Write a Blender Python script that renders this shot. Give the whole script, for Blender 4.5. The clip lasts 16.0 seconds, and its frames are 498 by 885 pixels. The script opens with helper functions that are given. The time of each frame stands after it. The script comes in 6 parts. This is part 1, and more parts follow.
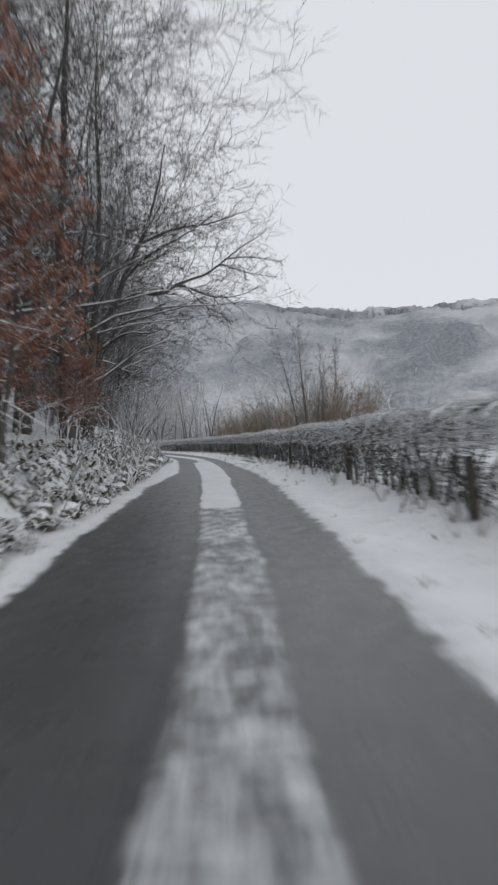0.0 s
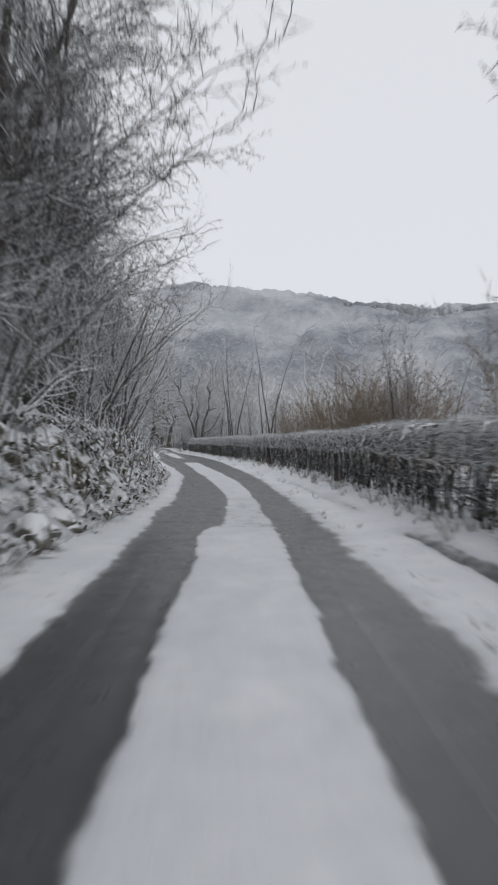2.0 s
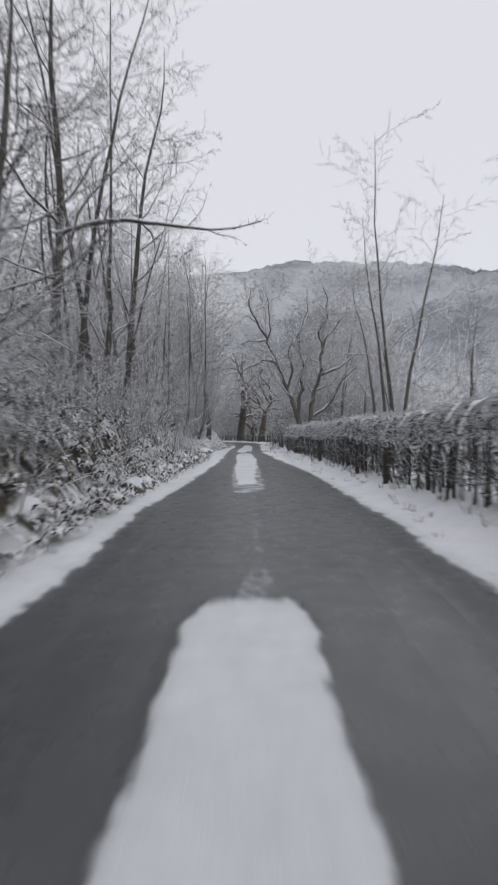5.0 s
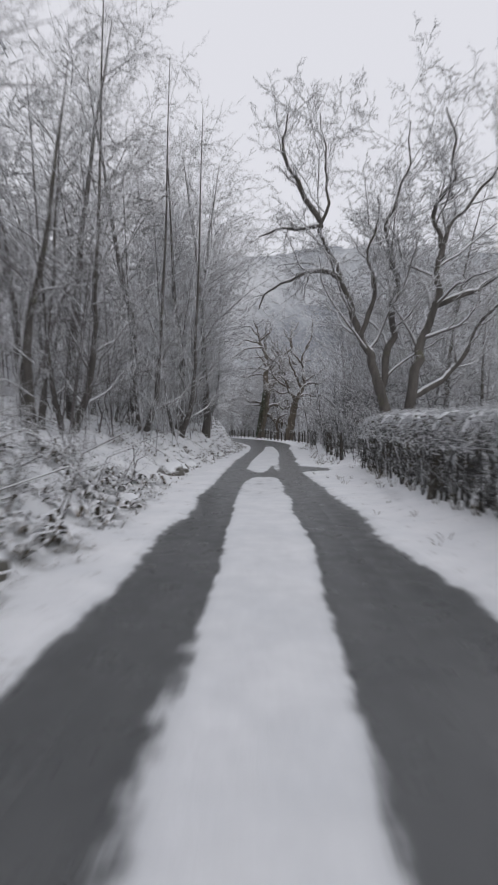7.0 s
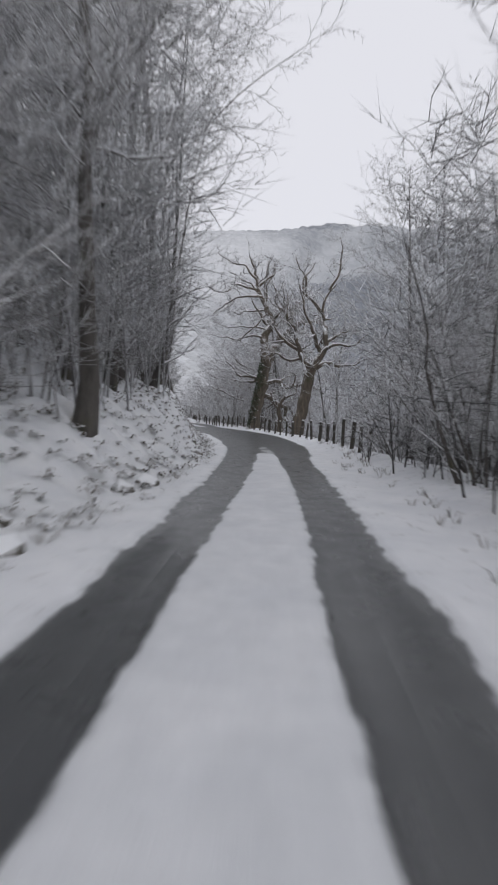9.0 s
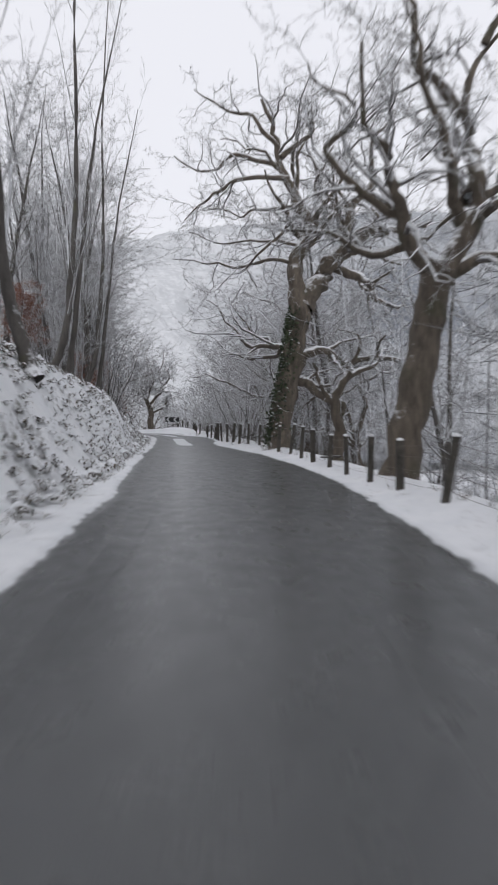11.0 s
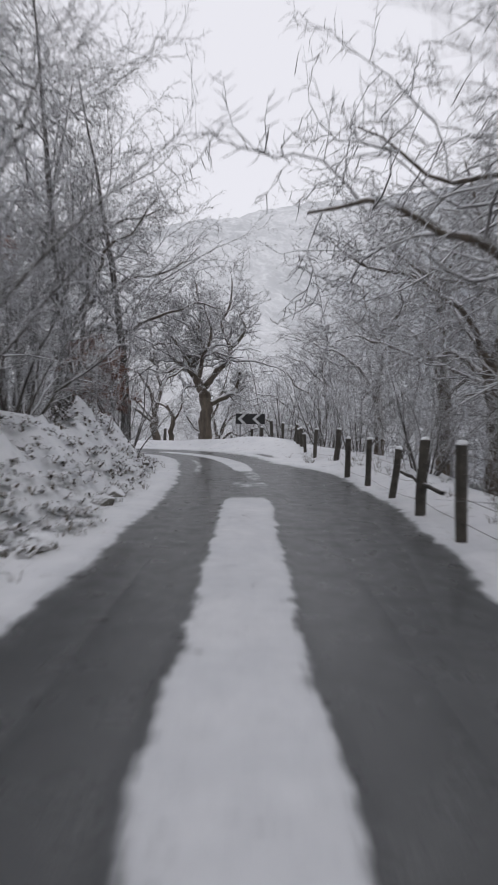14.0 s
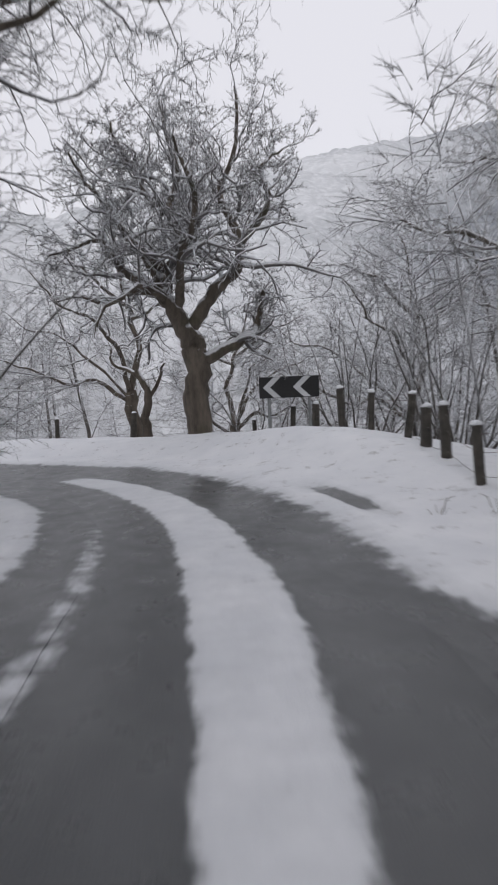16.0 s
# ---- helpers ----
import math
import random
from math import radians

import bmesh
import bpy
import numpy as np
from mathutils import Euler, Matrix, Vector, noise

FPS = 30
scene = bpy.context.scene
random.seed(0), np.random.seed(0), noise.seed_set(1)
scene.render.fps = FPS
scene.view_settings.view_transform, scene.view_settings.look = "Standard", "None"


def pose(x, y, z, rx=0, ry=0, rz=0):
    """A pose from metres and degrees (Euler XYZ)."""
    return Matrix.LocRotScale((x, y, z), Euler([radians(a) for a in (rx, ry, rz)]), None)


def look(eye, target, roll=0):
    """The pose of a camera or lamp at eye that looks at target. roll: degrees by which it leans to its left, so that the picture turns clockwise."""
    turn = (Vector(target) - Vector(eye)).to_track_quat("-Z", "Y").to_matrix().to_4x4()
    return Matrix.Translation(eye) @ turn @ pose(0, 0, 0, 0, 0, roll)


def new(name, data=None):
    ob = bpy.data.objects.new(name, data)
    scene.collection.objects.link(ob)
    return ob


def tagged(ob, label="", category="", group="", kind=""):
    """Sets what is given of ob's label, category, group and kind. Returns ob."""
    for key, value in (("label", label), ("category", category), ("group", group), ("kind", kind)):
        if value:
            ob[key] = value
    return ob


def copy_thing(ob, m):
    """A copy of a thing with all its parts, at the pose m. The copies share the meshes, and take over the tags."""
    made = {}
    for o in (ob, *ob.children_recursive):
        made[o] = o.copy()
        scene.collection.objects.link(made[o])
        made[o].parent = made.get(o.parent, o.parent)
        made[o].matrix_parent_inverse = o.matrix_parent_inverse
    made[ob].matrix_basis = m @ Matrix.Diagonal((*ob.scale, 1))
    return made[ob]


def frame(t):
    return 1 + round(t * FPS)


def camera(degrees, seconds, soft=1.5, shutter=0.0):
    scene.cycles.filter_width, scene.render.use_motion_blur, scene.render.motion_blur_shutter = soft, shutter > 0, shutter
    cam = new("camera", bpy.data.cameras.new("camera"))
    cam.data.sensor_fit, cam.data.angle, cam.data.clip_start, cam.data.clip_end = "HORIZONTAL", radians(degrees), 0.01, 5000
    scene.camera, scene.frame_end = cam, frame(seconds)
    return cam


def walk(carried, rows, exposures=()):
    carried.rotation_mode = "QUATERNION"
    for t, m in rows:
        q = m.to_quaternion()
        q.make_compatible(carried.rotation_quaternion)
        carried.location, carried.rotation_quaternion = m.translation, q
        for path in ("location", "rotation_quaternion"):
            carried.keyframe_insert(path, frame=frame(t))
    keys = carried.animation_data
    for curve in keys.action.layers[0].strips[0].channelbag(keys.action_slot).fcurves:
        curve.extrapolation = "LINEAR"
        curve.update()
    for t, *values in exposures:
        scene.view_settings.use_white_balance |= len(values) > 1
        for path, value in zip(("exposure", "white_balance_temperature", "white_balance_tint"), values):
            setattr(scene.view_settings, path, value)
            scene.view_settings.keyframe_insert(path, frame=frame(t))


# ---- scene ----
LENS = 46.0
cam = camera(LENS, 16.0, soft=2.0, shutter=0.4)
# seconds, x, y, z, heading, pitch, roll
PATH = [
    (0.0, -0.000, -0.000, 1.241, 0.09, -0.29, 2.68),
    (0.5, -0.275, 6.981, 1.214, 2.27, 0.04, 1.57),
    (1.0, -0.720, 13.349, 1.230, 3.77, 0.31, 0.63),
    (1.5, -1.170, 19.720, 1.329, 4.73, -0.06, 0.77),
    (2.0, -1.873, 25.982, 1.302, 5.57, -0.12, 0.14),
    (2.5, -2.634, 31.978, 1.231, 6.50, -0.59, -1.11),
    (3.0, -3.356, 36.941, 1.217, 8.17, -1.09, -1.82),
    (3.2, -3.644, 38.920, 1.200, 9.31, -1.63, -1.94),
    (3.7, -4.531, 43.884, 1.243, 11.67, -1.43, -1.06),
    (4.2, -5.616, 48.878, 1.251, 13.53, -1.23, -0.18),
    (4.7, -6.862, 53.910, 1.249, 15.00, -1.04, 0.71),
    (5.3, -8.515, 60.012, 1.237, 16.34, -0.80, 1.77),
    (5.5, -9.084, 62.067, 1.245, 16.68, -0.89, 1.92),
    (6.0, -10.524, 67.244, 1.256, 17.32, -0.83, 2.00),
    (6.5, -11.992, 72.361, 1.268, 17.72, -1.24, 0.89),
    (7.0, -13.536, 77.357, 1.287, 17.90, -1.42, -0.27),
    (7.5, -14.957, 82.234, 1.255, 18.11, -1.76, -0.31),
    (8.0, -16.266, 86.784, 1.200, 18.24, -2.33, -0.55),
    (8.5, -17.800, 91.857, 1.216, 18.00, -2.54, -1.86),
    (8.7, -18.377, 94.002, 1.237, 17.97, -2.75, -2.58),
    (9.2, -19.831, 99.471, 1.251, 17.33, -2.70, -2.04),
    (9.7, -21.311, 105.054, 1.251, 16.99, -2.64, -1.50),
    (10.2, -22.868, 110.694, 1.245, 17.59, -2.58, -0.96),
    (10.8, -24.973, 117.445, 1.199, 19.85, -2.52, -0.30),
    (11.0, -25.789, 119.660, 1.218, 20.92, -2.16, -0.66),
    (11.5, -27.963, 125.002, 1.238, 23.73, -1.77, -0.12),
    (12.0, -30.369, 130.004, 1.285, 26.58, -1.46, -0.19),
    (12.5, -32.712, 134.457, 1.300, 28.03, -1.45, -0.30),
    (13.0, -34.820, 138.377, 1.300, 29.24, -1.72, 0.58),
    (13.5, -36.559, 141.044, 1.233, 29.49, -2.08, -0.98),
    (14.0, -38.364, 144.265, 1.275, 29.93, -2.43, -0.70),
    (14.5, -40.214, 147.470, 1.285, 30.46, -2.93, -0.44),
    (15.0, -41.825, 150.377, 1.246, 31.12, -3.69, 0.72),
    (15.5, -43.324, 153.066, 1.176, 31.93, -4.50, 1.46),
    (16.0, -44.771, 155.219, 1.207, 33.13, -5.20, 2.41),
]
walk(cam, [(t, pose(x, y, z, 90 + p, r, w)) for t, x, y, z, w, p, r in PATH],
     [(0.0, 0.02, 6500, 7), (3.2, 0.02, 6500, 8), (5.0, 0.02, 6500, 10), (8.7, 0.06, 6500, 10.5), (10.8, 0.22, 6500, 10), (11.2, 0.24, 6500, 10), (11.8, 0.22, 6500, 10.5), (12.5, 0.18, 6500, 11),
      (14.5, 0.16, 6520, 11.5), (16.0, 0.1, 6520, 11.5)])

# ---- sky, sun ----
world = bpy.data.worlds.new("overcast")
scene.world = world
world.use_nodes = True
wn, wl = world.node_tree.nodes, world.node_tree.links
sky = wn.new("ShaderNodeTexSky")
sky.sky_type, sky.sun_disc = "NISHITA", False
sky.sun_elevation, sky.sun_rotation = radians(28), radians(200)
cloud = wn.new("ShaderNodeMix")
cloud.data_type = "RGBA"
cloud.inputs[0].default_value = 0.95
wl.new(sky.outputs[0], cloud.inputs[6])
cloud.inputs[7].default_value = (7.52, 7.56, 8.05, 1)
wl.new(cloud.outputs[2], wn["Background"].inputs[0])
wn["Background"].inputs[1].default_value = 0.1
sun = new("sun", bpy.data.lights.new("sun", "SUN"))
sun.data.energy, sun.data.angle, sun.data.color = 0.5, radians(40), (1, 0.98, 0.95)
sun.matrix_world = look((0, 0, 50), (-20, 50, 20))


# ---- materials ----
def mat_base(name):
    m = bpy.data.materials.new(name)
    m.use_nodes = True
    n, l = m.node_tree.nodes, m.node_tree.links
    return m, n, l, n["Principled BSDF"]


def noise_node(n, l, scale, detail=4.0, rough=0.6, stretch=None):
    tc = n.new("ShaderNodeTexCoord")
    t = n.new("ShaderNodeTexNoise")
    t.inputs["Scale"].default_value = scale
    t.inputs["Detail"].default_value = detail
    t.inputs["Roughness"].default_value = rough
    if stretch:
        mp = n.new("ShaderNodeMapping")
        mp.inputs["Scale"].default_value = stretch
        l.new(tc.outputs["Object"], mp.inputs[0])
        l.new(mp.outputs[0], t.inputs["Vector"])
    else:
        l.new(tc.outputs["Object"], t.inputs["Vector"])
    return t.outputs["Fac"]


def ramp(n, l, fac, a, b, lo=0.3, hi=0.7):
    r = n.new("ShaderNodeValToRGB")
    r.color_ramp.elements[0].position, r.color_ramp.elements[1].position = lo, hi
    r.color_ramp.elements[0].color = (*a, 1)
    r.color_ramp.elements[1].color = (*b, 1)
    l.new(fac, r.inputs[0])
    return r.outputs[0]


def mixc(n, l, fac, a, b):
    m = n.new("ShaderNodeMix")
    m.data_type = "RGBA"
    l.new(fac, m.inputs[0])
    for s, v in ((6, a), (7, b)):
        if isinstance(v, tuple):
            m.inputs[s].default_value = (*v, 1)
        else:
            l.new(v, m.inputs[s])
    return m.outputs[2]


def maths(n, l, op, a, b):
    m = n.new("ShaderNodeMath")
    m.operation = op
    for s, v in ((0, a), (1, b)):
        if isinstance(v, (int, float)):
            m.inputs[s].default_value = v
        else:
            l.new(v, m.inputs[s])
    return m.outputs[0]


def bump(n, l, bsdf, height, strength, dist):
    b = n.new("ShaderNodeBump")
    b.inputs["Strength"].default_value, b.inputs["Distance"].default_value = strength, dist
    l.new(height, b.inputs["Height"])
    l.new(b.outputs[0], bsdf.inputs["Normal"])


def snow_fac(n, l, lo, hi, scale, amount):
    """Snow that lies on faces turned upwards, broken up by noise."""
    g = n.new("ShaderNodeNewGeometry")
    sp = n.new("ShaderNodeSeparateXYZ")
    l.new(g.outputs["Normal"], sp.inputs[0])
    nz = noise_node(n, l, scale, 3)
    v = maths(n, l, "ADD", sp.outputs[2], maths(n, l, "MULTIPLY", maths(n, l, "SUBTRACT", nz, 0.5), amount))
    mr = n.new("ShaderNodeMapRange")
    mr.inputs[1].default_value, mr.inputs[2].default_value = lo, hi
    l.new(v, mr.inputs[0])
    return mr.outputs[0]


SNOW = (0.84, 0.855, 0.88)


def make_snow(name, dirt=0.0):
    m, n, l, b = mat_base(name)
    big, fine = noise_node(n, l, 1.3, 5), noise_node(n, l, 28, 4)
    col = ramp(n, l, big, (0.79, 0.81, 0.84), (0.90, 0.91, 0.925))
    if dirt:
        col = mixc(n, l, ramp(n, l, noise_node(n, l, 4.0, 9, 0.8), (0, 0, 0), (dirt, dirt, dirt), 0.57, 0.66), col, (0.23, 0.22, 0.2))
    l.new(col, b.inputs["Base Color"])
    b.inputs["Roughness"].default_value = 0.75
    bump(n, l, b, maths(n, l, "ADD", fine, big), 0.35, 0.04)
    return m


def make_bark(name, dark, light, moss=None, lo=0.35, hi=0.62, amount=0.9, scale=9, moss_lo=0.5):
    m, n, l, b = mat_base(name)
    col = ramp(n, l, noise_node(n, l, 6, 6, 0.7, (1, 1, 0.25)), dark, light)
    if moss:
        col = mixc(n, l, ramp(n, l, noise_node(n, l, 1.7, 4), (0, 0, 0), (0.8, 0.8, 0.8), moss_lo, moss_lo + 0.16), col, moss)
    col = mixc(n, l, snow_fac(n, l, lo, hi, scale, amount), col, SNOW)
    l.new(col, b.inputs["Base Color"])
    b.inputs["Roughness"].default_value = 0.85
    bump(n, l, b, noise_node(n, l, 22, 5, 0.7, (1, 1, 0.2)), 0.6, 0.03)
    return m


def asphalt(n, l):
    """Colour and roughness of wet tarmac."""
    big, mid, fine = noise_node(n, l, 0.5, 5), noise_node(n, l, 3.5, 6), noise_node(n, l, 90, 3)
    col = mixc(n, l, ramp(n, l, big, (0, 0, 0), (1, 1, 1), 0.35, 0.65), (0.050, 0.054, 0.057), (0.082, 0.086, 0.089))
    col = mixc(n, l, maths(n, l, "MULTIPLY", fine, 0.35), col, (0.12, 0.125, 0.128))
    return col, ramp(n, l, mid, (0.2, 0.2, 0.2), (0.46, 0.46, 0.46)), fine


def make_road():
    m, n, l, b = mat_base("wet_asphalt")
    col, rough, fine = asphalt(n, l)
    l.new(col, b.inputs["Base Color"])
    l.new(rough, b.inputs["Roughness"])
    b.inputs["Coat Weight"].default_value, b.inputs["Coat Roughness"].default_value = 0.35, 0.18
    bump(n, l, b, fine, 0.28, 0.005)
    return m


def make_cover(name, dirt=0.0):
    """Snow and slush over tarmac: how far it covers is stored on the mesh, with the way along and across the lane."""
    m, n, l, b = mat_base(name)
    tar, rough, fine = asphalt(n, l)

    def stored(key):
        a = n.new("ShaderNodeAttribute")
        a.attribute_name = key
        return a.outputs["Fac"]

    c = n.new("ShaderNodeCombineXYZ")
    l.new(stored("along"), c.inputs[0])
    l.new(stored("across"), c.inputs[1])

    def lane_noise(ks, kd, detail, seed):
        mp = n.new("ShaderNodeMapping")
        mp.inputs["Scale"].default_value = (ks, kd, 1)
        mp.inputs["Location"].default_value = (0, 0, seed)
        l.new(c.outputs[0], mp.inputs[0])
        t = n.new("ShaderNodeTexNoise")
        t.inputs["Scale"].default_value, t.inputs["Detail"].default_value, t.inputs["Roughness"].default_value = 1.0, detail, 0.68
        l.new(mp.outputs[0], t.inputs["Vector"])
        return t.outputs["Fac"]

    speck, blot, streak = lane_noise(7.5, 5.0, 6, 0.3), lane_noise(1.1, 2.6, 4, 4.1), lane_noise(13.0, 2.6, 3, 8.7)
    cover = stored("cover")
    v = cover
    for f, k in ((speck, 0.75), (blot, 0.6), (streak, 0.32)):
        v = maths(n, l, "ADD", v, maths(n, l, "MULTIPLY", maths(n, l, "SUBTRACT", f, 0.5), k))
    mr = n.new("ShaderNodeMapRange")
    mr.interpolation_type = "SMOOTHSTEP"
    mr.inputs[1].default_value, mr.inputs[2].default_value = 0.36, 0.68
    l.new(v, mr.inputs[0])
    fac = mr.outputs[0]
    white = ramp(n, l, noise_node(n, l, 1.3, 5), (0.77, 0.79, 0.82), (0.89, 0.90, 0.92))
    thin = n.new("ShaderNodeMapRange")
    thin.inputs[1].default_value, thin.inputs[2].default_value, thin.inputs[3].default_value, thin.inputs[4].default_value = 0.4, 1.15, 0.5, 0.0
    l.new(v, thin.inputs[0])
    white = mixc(n, l, thin.outputs[0], white, (0.42, 0.44, 0.46))
    if dirt:
        white = mixc(n, l, ramp(n, l, noise_node(n, l, 4.0, 9, 0.8), (0, 0, 0), (dirt, dirt, dirt), 0.57, 0.66), white, (0.23, 0.22, 0.2))
    l.new(mixc(n, l, fac, tar, white), b.inputs["Base Color"])
    l.new(mixc(n, l, fac, rough, (0.75, 0.75, 0.75)), b.inputs["Roughness"])
    coat = maths(n, l, "MULTIPLY", maths(n, l, "SUBTRACT", 1.0, fac), 0.35)
    l.new(coat, b.inputs["Coat Weight"])
    b.inputs["Coat Roughness"].default_value = 0.18
    bump(n, l, b, maths(n, l, "ADD", maths(n, l, "MULTIPLY", fac, speck), maths(n, l, "MULTIPLY", fine, 0.2)), 0.55, 0.03)
    return m


def make_leaf(name, a, c, snow=0.5):
    m, n, l, b = mat_base(name)
    g = n.new("ShaderNodeNewGeometry")
    col = ramp(n, l, g.outputs["Random Per Island"], a, c, 0.1, 0.9)
    col = mixc(n, l, snow_fac(n, l, snow, snow + 0.25, 5, 0.9), col, SNOW)
    l.new(col, b.inputs["Base Color"])
    b.inputs["Roughness"].default_value = 0.7
    return m


def make_plain(name, a, c, rough=0.6, scale=8, snow=None):
    m, n, l, b = mat_base(name)
    col = ramp(n, l, noise_node(n, l, scale, 5), a, c)
    if snow:
        col = mixc(n, l, snow_fac(n, l, snow, snow + 0.2, 6, 0.5), col, SNOW)
    l.new(col, b.inputs["Base Color"])
    b.inputs["Roughness"].default_value = rough
    bump(n, l, b, noise_node(n, l, scale * 4, 4), 0.3, 0.01)
    return m


def make_ground():
    m, n, l, b = mat_base("snowy_ground")
    fields = ramp(n, l, noise_node(n, l, 0.02, 4), (0.44, 0.45, 0.47), (0.78, 0.79, 0.81), 0.4, 0.6)
    tuft = ramp(n, l, noise_node(n, l, 0.22, 8, 0.7), (0, 0, 0), (0.55, 0.55, 0.55), 0.5, 0.68)
    l.new(mixc(n, l, tuft, fields, (0.33, 0.33, 0.335)), b.inputs["Base Color"])
    b.inputs["Roughness"].default_value = 0.9
    bump(n, l, b, noise_node(n, l, 6, 6), 0.6, 0.1)
    return m


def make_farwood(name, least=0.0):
    """Frosted twigs of far woods, in stands of different tone, paled in colour for mist; how far is stored on the mesh.
    """
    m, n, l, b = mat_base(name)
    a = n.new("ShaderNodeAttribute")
    a.attribute_name = "paled"
    paled = maths(n, l, "MAXIMUM", a.outputs["Fac"], least)
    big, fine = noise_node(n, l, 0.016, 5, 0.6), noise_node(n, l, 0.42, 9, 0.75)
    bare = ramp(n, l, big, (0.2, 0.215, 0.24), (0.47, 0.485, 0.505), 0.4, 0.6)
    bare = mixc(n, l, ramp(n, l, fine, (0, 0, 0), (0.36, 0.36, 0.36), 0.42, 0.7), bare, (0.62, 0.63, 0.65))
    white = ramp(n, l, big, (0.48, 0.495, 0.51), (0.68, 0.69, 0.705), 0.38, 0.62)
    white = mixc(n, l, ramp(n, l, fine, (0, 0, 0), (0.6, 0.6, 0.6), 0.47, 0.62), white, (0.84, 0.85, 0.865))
    l.new(mixc(n, l, paled, bare, white), b.inputs["Base Color"])
    b.inputs["Roughness"].default_value = 1.0
    b.inputs["Specular IOR Level"].default_value = 0.0
    bump(n, l, b, noise_node(n, l, 0.6, 6, 0.7), 0.5, 0.8)
    return m


M_SNOW = make_snow("snow")
M_STRIP, M_VERGE = make_cover("thin_snow_on_tarmac"), make_cover("verge_snow", 0.6)


def make_bank(name, lo, hi):
    m, n, l, b = mat_base(name)
    earth = ramp(n, l, noise_node(n, l, 7, 6, 0.7), (0.035, 0.03, 0.022), (0.13, 0.105, 0.075))
    earth = mixc(n, l, ramp(n, l, noise_node(n, l, 2.2, 4), (0, 0, 0), (0.8, 0.8, 0.8), 0.5, 0.62), earth, (0.06, 0.07, 0.03))
    white = ramp(n, l, noise_node(n, l, 1.5, 4), (0.79, 0.81, 0.84), (0.90, 0.91, 0.925))
    l.new(mixc(n, l, snow_fac(n, l, lo, hi, 4.5, 1.0), earth, white), b.inputs["Base Color"])
    b.inputs["Roughness"].default_value = 0.85
    bump(n, l, b, noise_node(n, l, 18, 6, 0.7), 0.6, 0.05)
    return m


M_BANK, M_SNOWBANK = make_bank("bank_earth_and_snow", 0.5, 0.68), make_bank("bank_snow", 0.2, 0.4)
M_ROAD, M_GROUND = make_road(), make_ground()
M_BARK = make_bark("grey_bark", (0.05, 0.046, 0.042), (0.14, 0.127, 0.115), (0.10, 0.10, 0.06), moss_lo=0.56)
M_OAK = make_bark("oak_bark", (0.048, 0.04, 0.032), (0.185, 0.152, 0.12), (0.07, 0.07, 0.042), moss_lo=0.54)
M_TWIG = make_bark("snowy_twig", (0.095, 0.088, 0.085), (0.22, 0.205, 0.195), None, -0.28, 0.38, 1.1, 3)
M_DARKTWIG = make_bark("dark_twig", (0.05, 0.046, 0.046), (0.12, 0.11, 0.108), None, 0.42, 0.85, 0.9, 3)
M_HEDGE = make_bark("hedge_twig", (0.026, 0.026, 0.025), (0.082, 0.078, 0.072), None, 0.05, 0.6, 1.5, 2.2)
M_BRUSH = make_bark("brush_twig", (0.09, 0.082, 0.08), (0.19, 0.172, 0.166), None, 0.3, 0.8, 0.9, 3)
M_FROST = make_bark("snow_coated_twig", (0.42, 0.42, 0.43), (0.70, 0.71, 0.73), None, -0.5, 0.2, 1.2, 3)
# Snowy far twigs, lightened and blued to imitate distance haze.
M_FARTWIG = make_bark("frosted_hazy_twig", (0.33, 0.34, 0.355), (0.46, 0.47, 0.485), None, -0.3, 0.5, 1.2, 0.6)
# Thickets set farther back: twig tone paled to stand in for mist.
M_MIDTWIG = make_bark("hazed_mid_twig", (0.13, 0.125, 0.125), (0.25, 0.245, 0.245), None, -0.25, 0.45, 1.2, 1.5)
# Hill woods with mist put into the base colour, the second one paler.
M_FARWOOD, M_HAZEWOOD = make_farwood("far_frosted_hazy_wood"), make_farwood("far_haze_paled_wood", 1.0)
M_WILLOW = make_bark("willow_twig", (0.185, 0.145, 0.11), (0.31, 0.25, 0.19), None, 0.6, 1.1, 0.6, 2)
M_BEECH = make_leaf("brown_beech_leaf", (0.13, 0.05, 0.032), (0.36, 0.165, 0.105), 0.72)
M_IVY = make_leaf("ivy_leaf", (0.02, 0.03, 0.015), (0.055, 0.075, 0.035), 0.7)
M_BRACKEN = make_leaf("dead_bracken", (0.04, 0.037, 0.026), (0.145, 0.115, 0.078), 0.68)
M_HEDGELEAF = make_leaf("hedge_leaf", (0.02, 0.022, 0.012), (0.07, 0.06, 0.035), 0.7)
M_ROCK = make_plain("mossy_rock", (0.07, 0.066, 0.056), (0.17, 0.16, 0.14), 0.85, 5, 0.36)
M_POST = make_plain("weathered_post", (0.035, 0.032, 0.028), (0.10, 0.09, 0.075), 0.85, 7, 0.8)
M_WIRE = make_plain("rusty_wire", (0.10, 0.08, 0.07), (0.16, 0.13, 0.11), 0.6)
M_BLACK = make_plain("sign_black", (0.012, 0.012, 0.013), (0.02, 0.02, 0.021), 0.35)
M_WHITE = make_plain("sign_white", (0.55, 0.56, 0.57), (0.66, 0.67, 0.68), 0.4)
M_STEEL = make_plain("galvanised_post", (0.20, 0.21, 0.21), (0.32, 0.33, 0.33), 0.45)


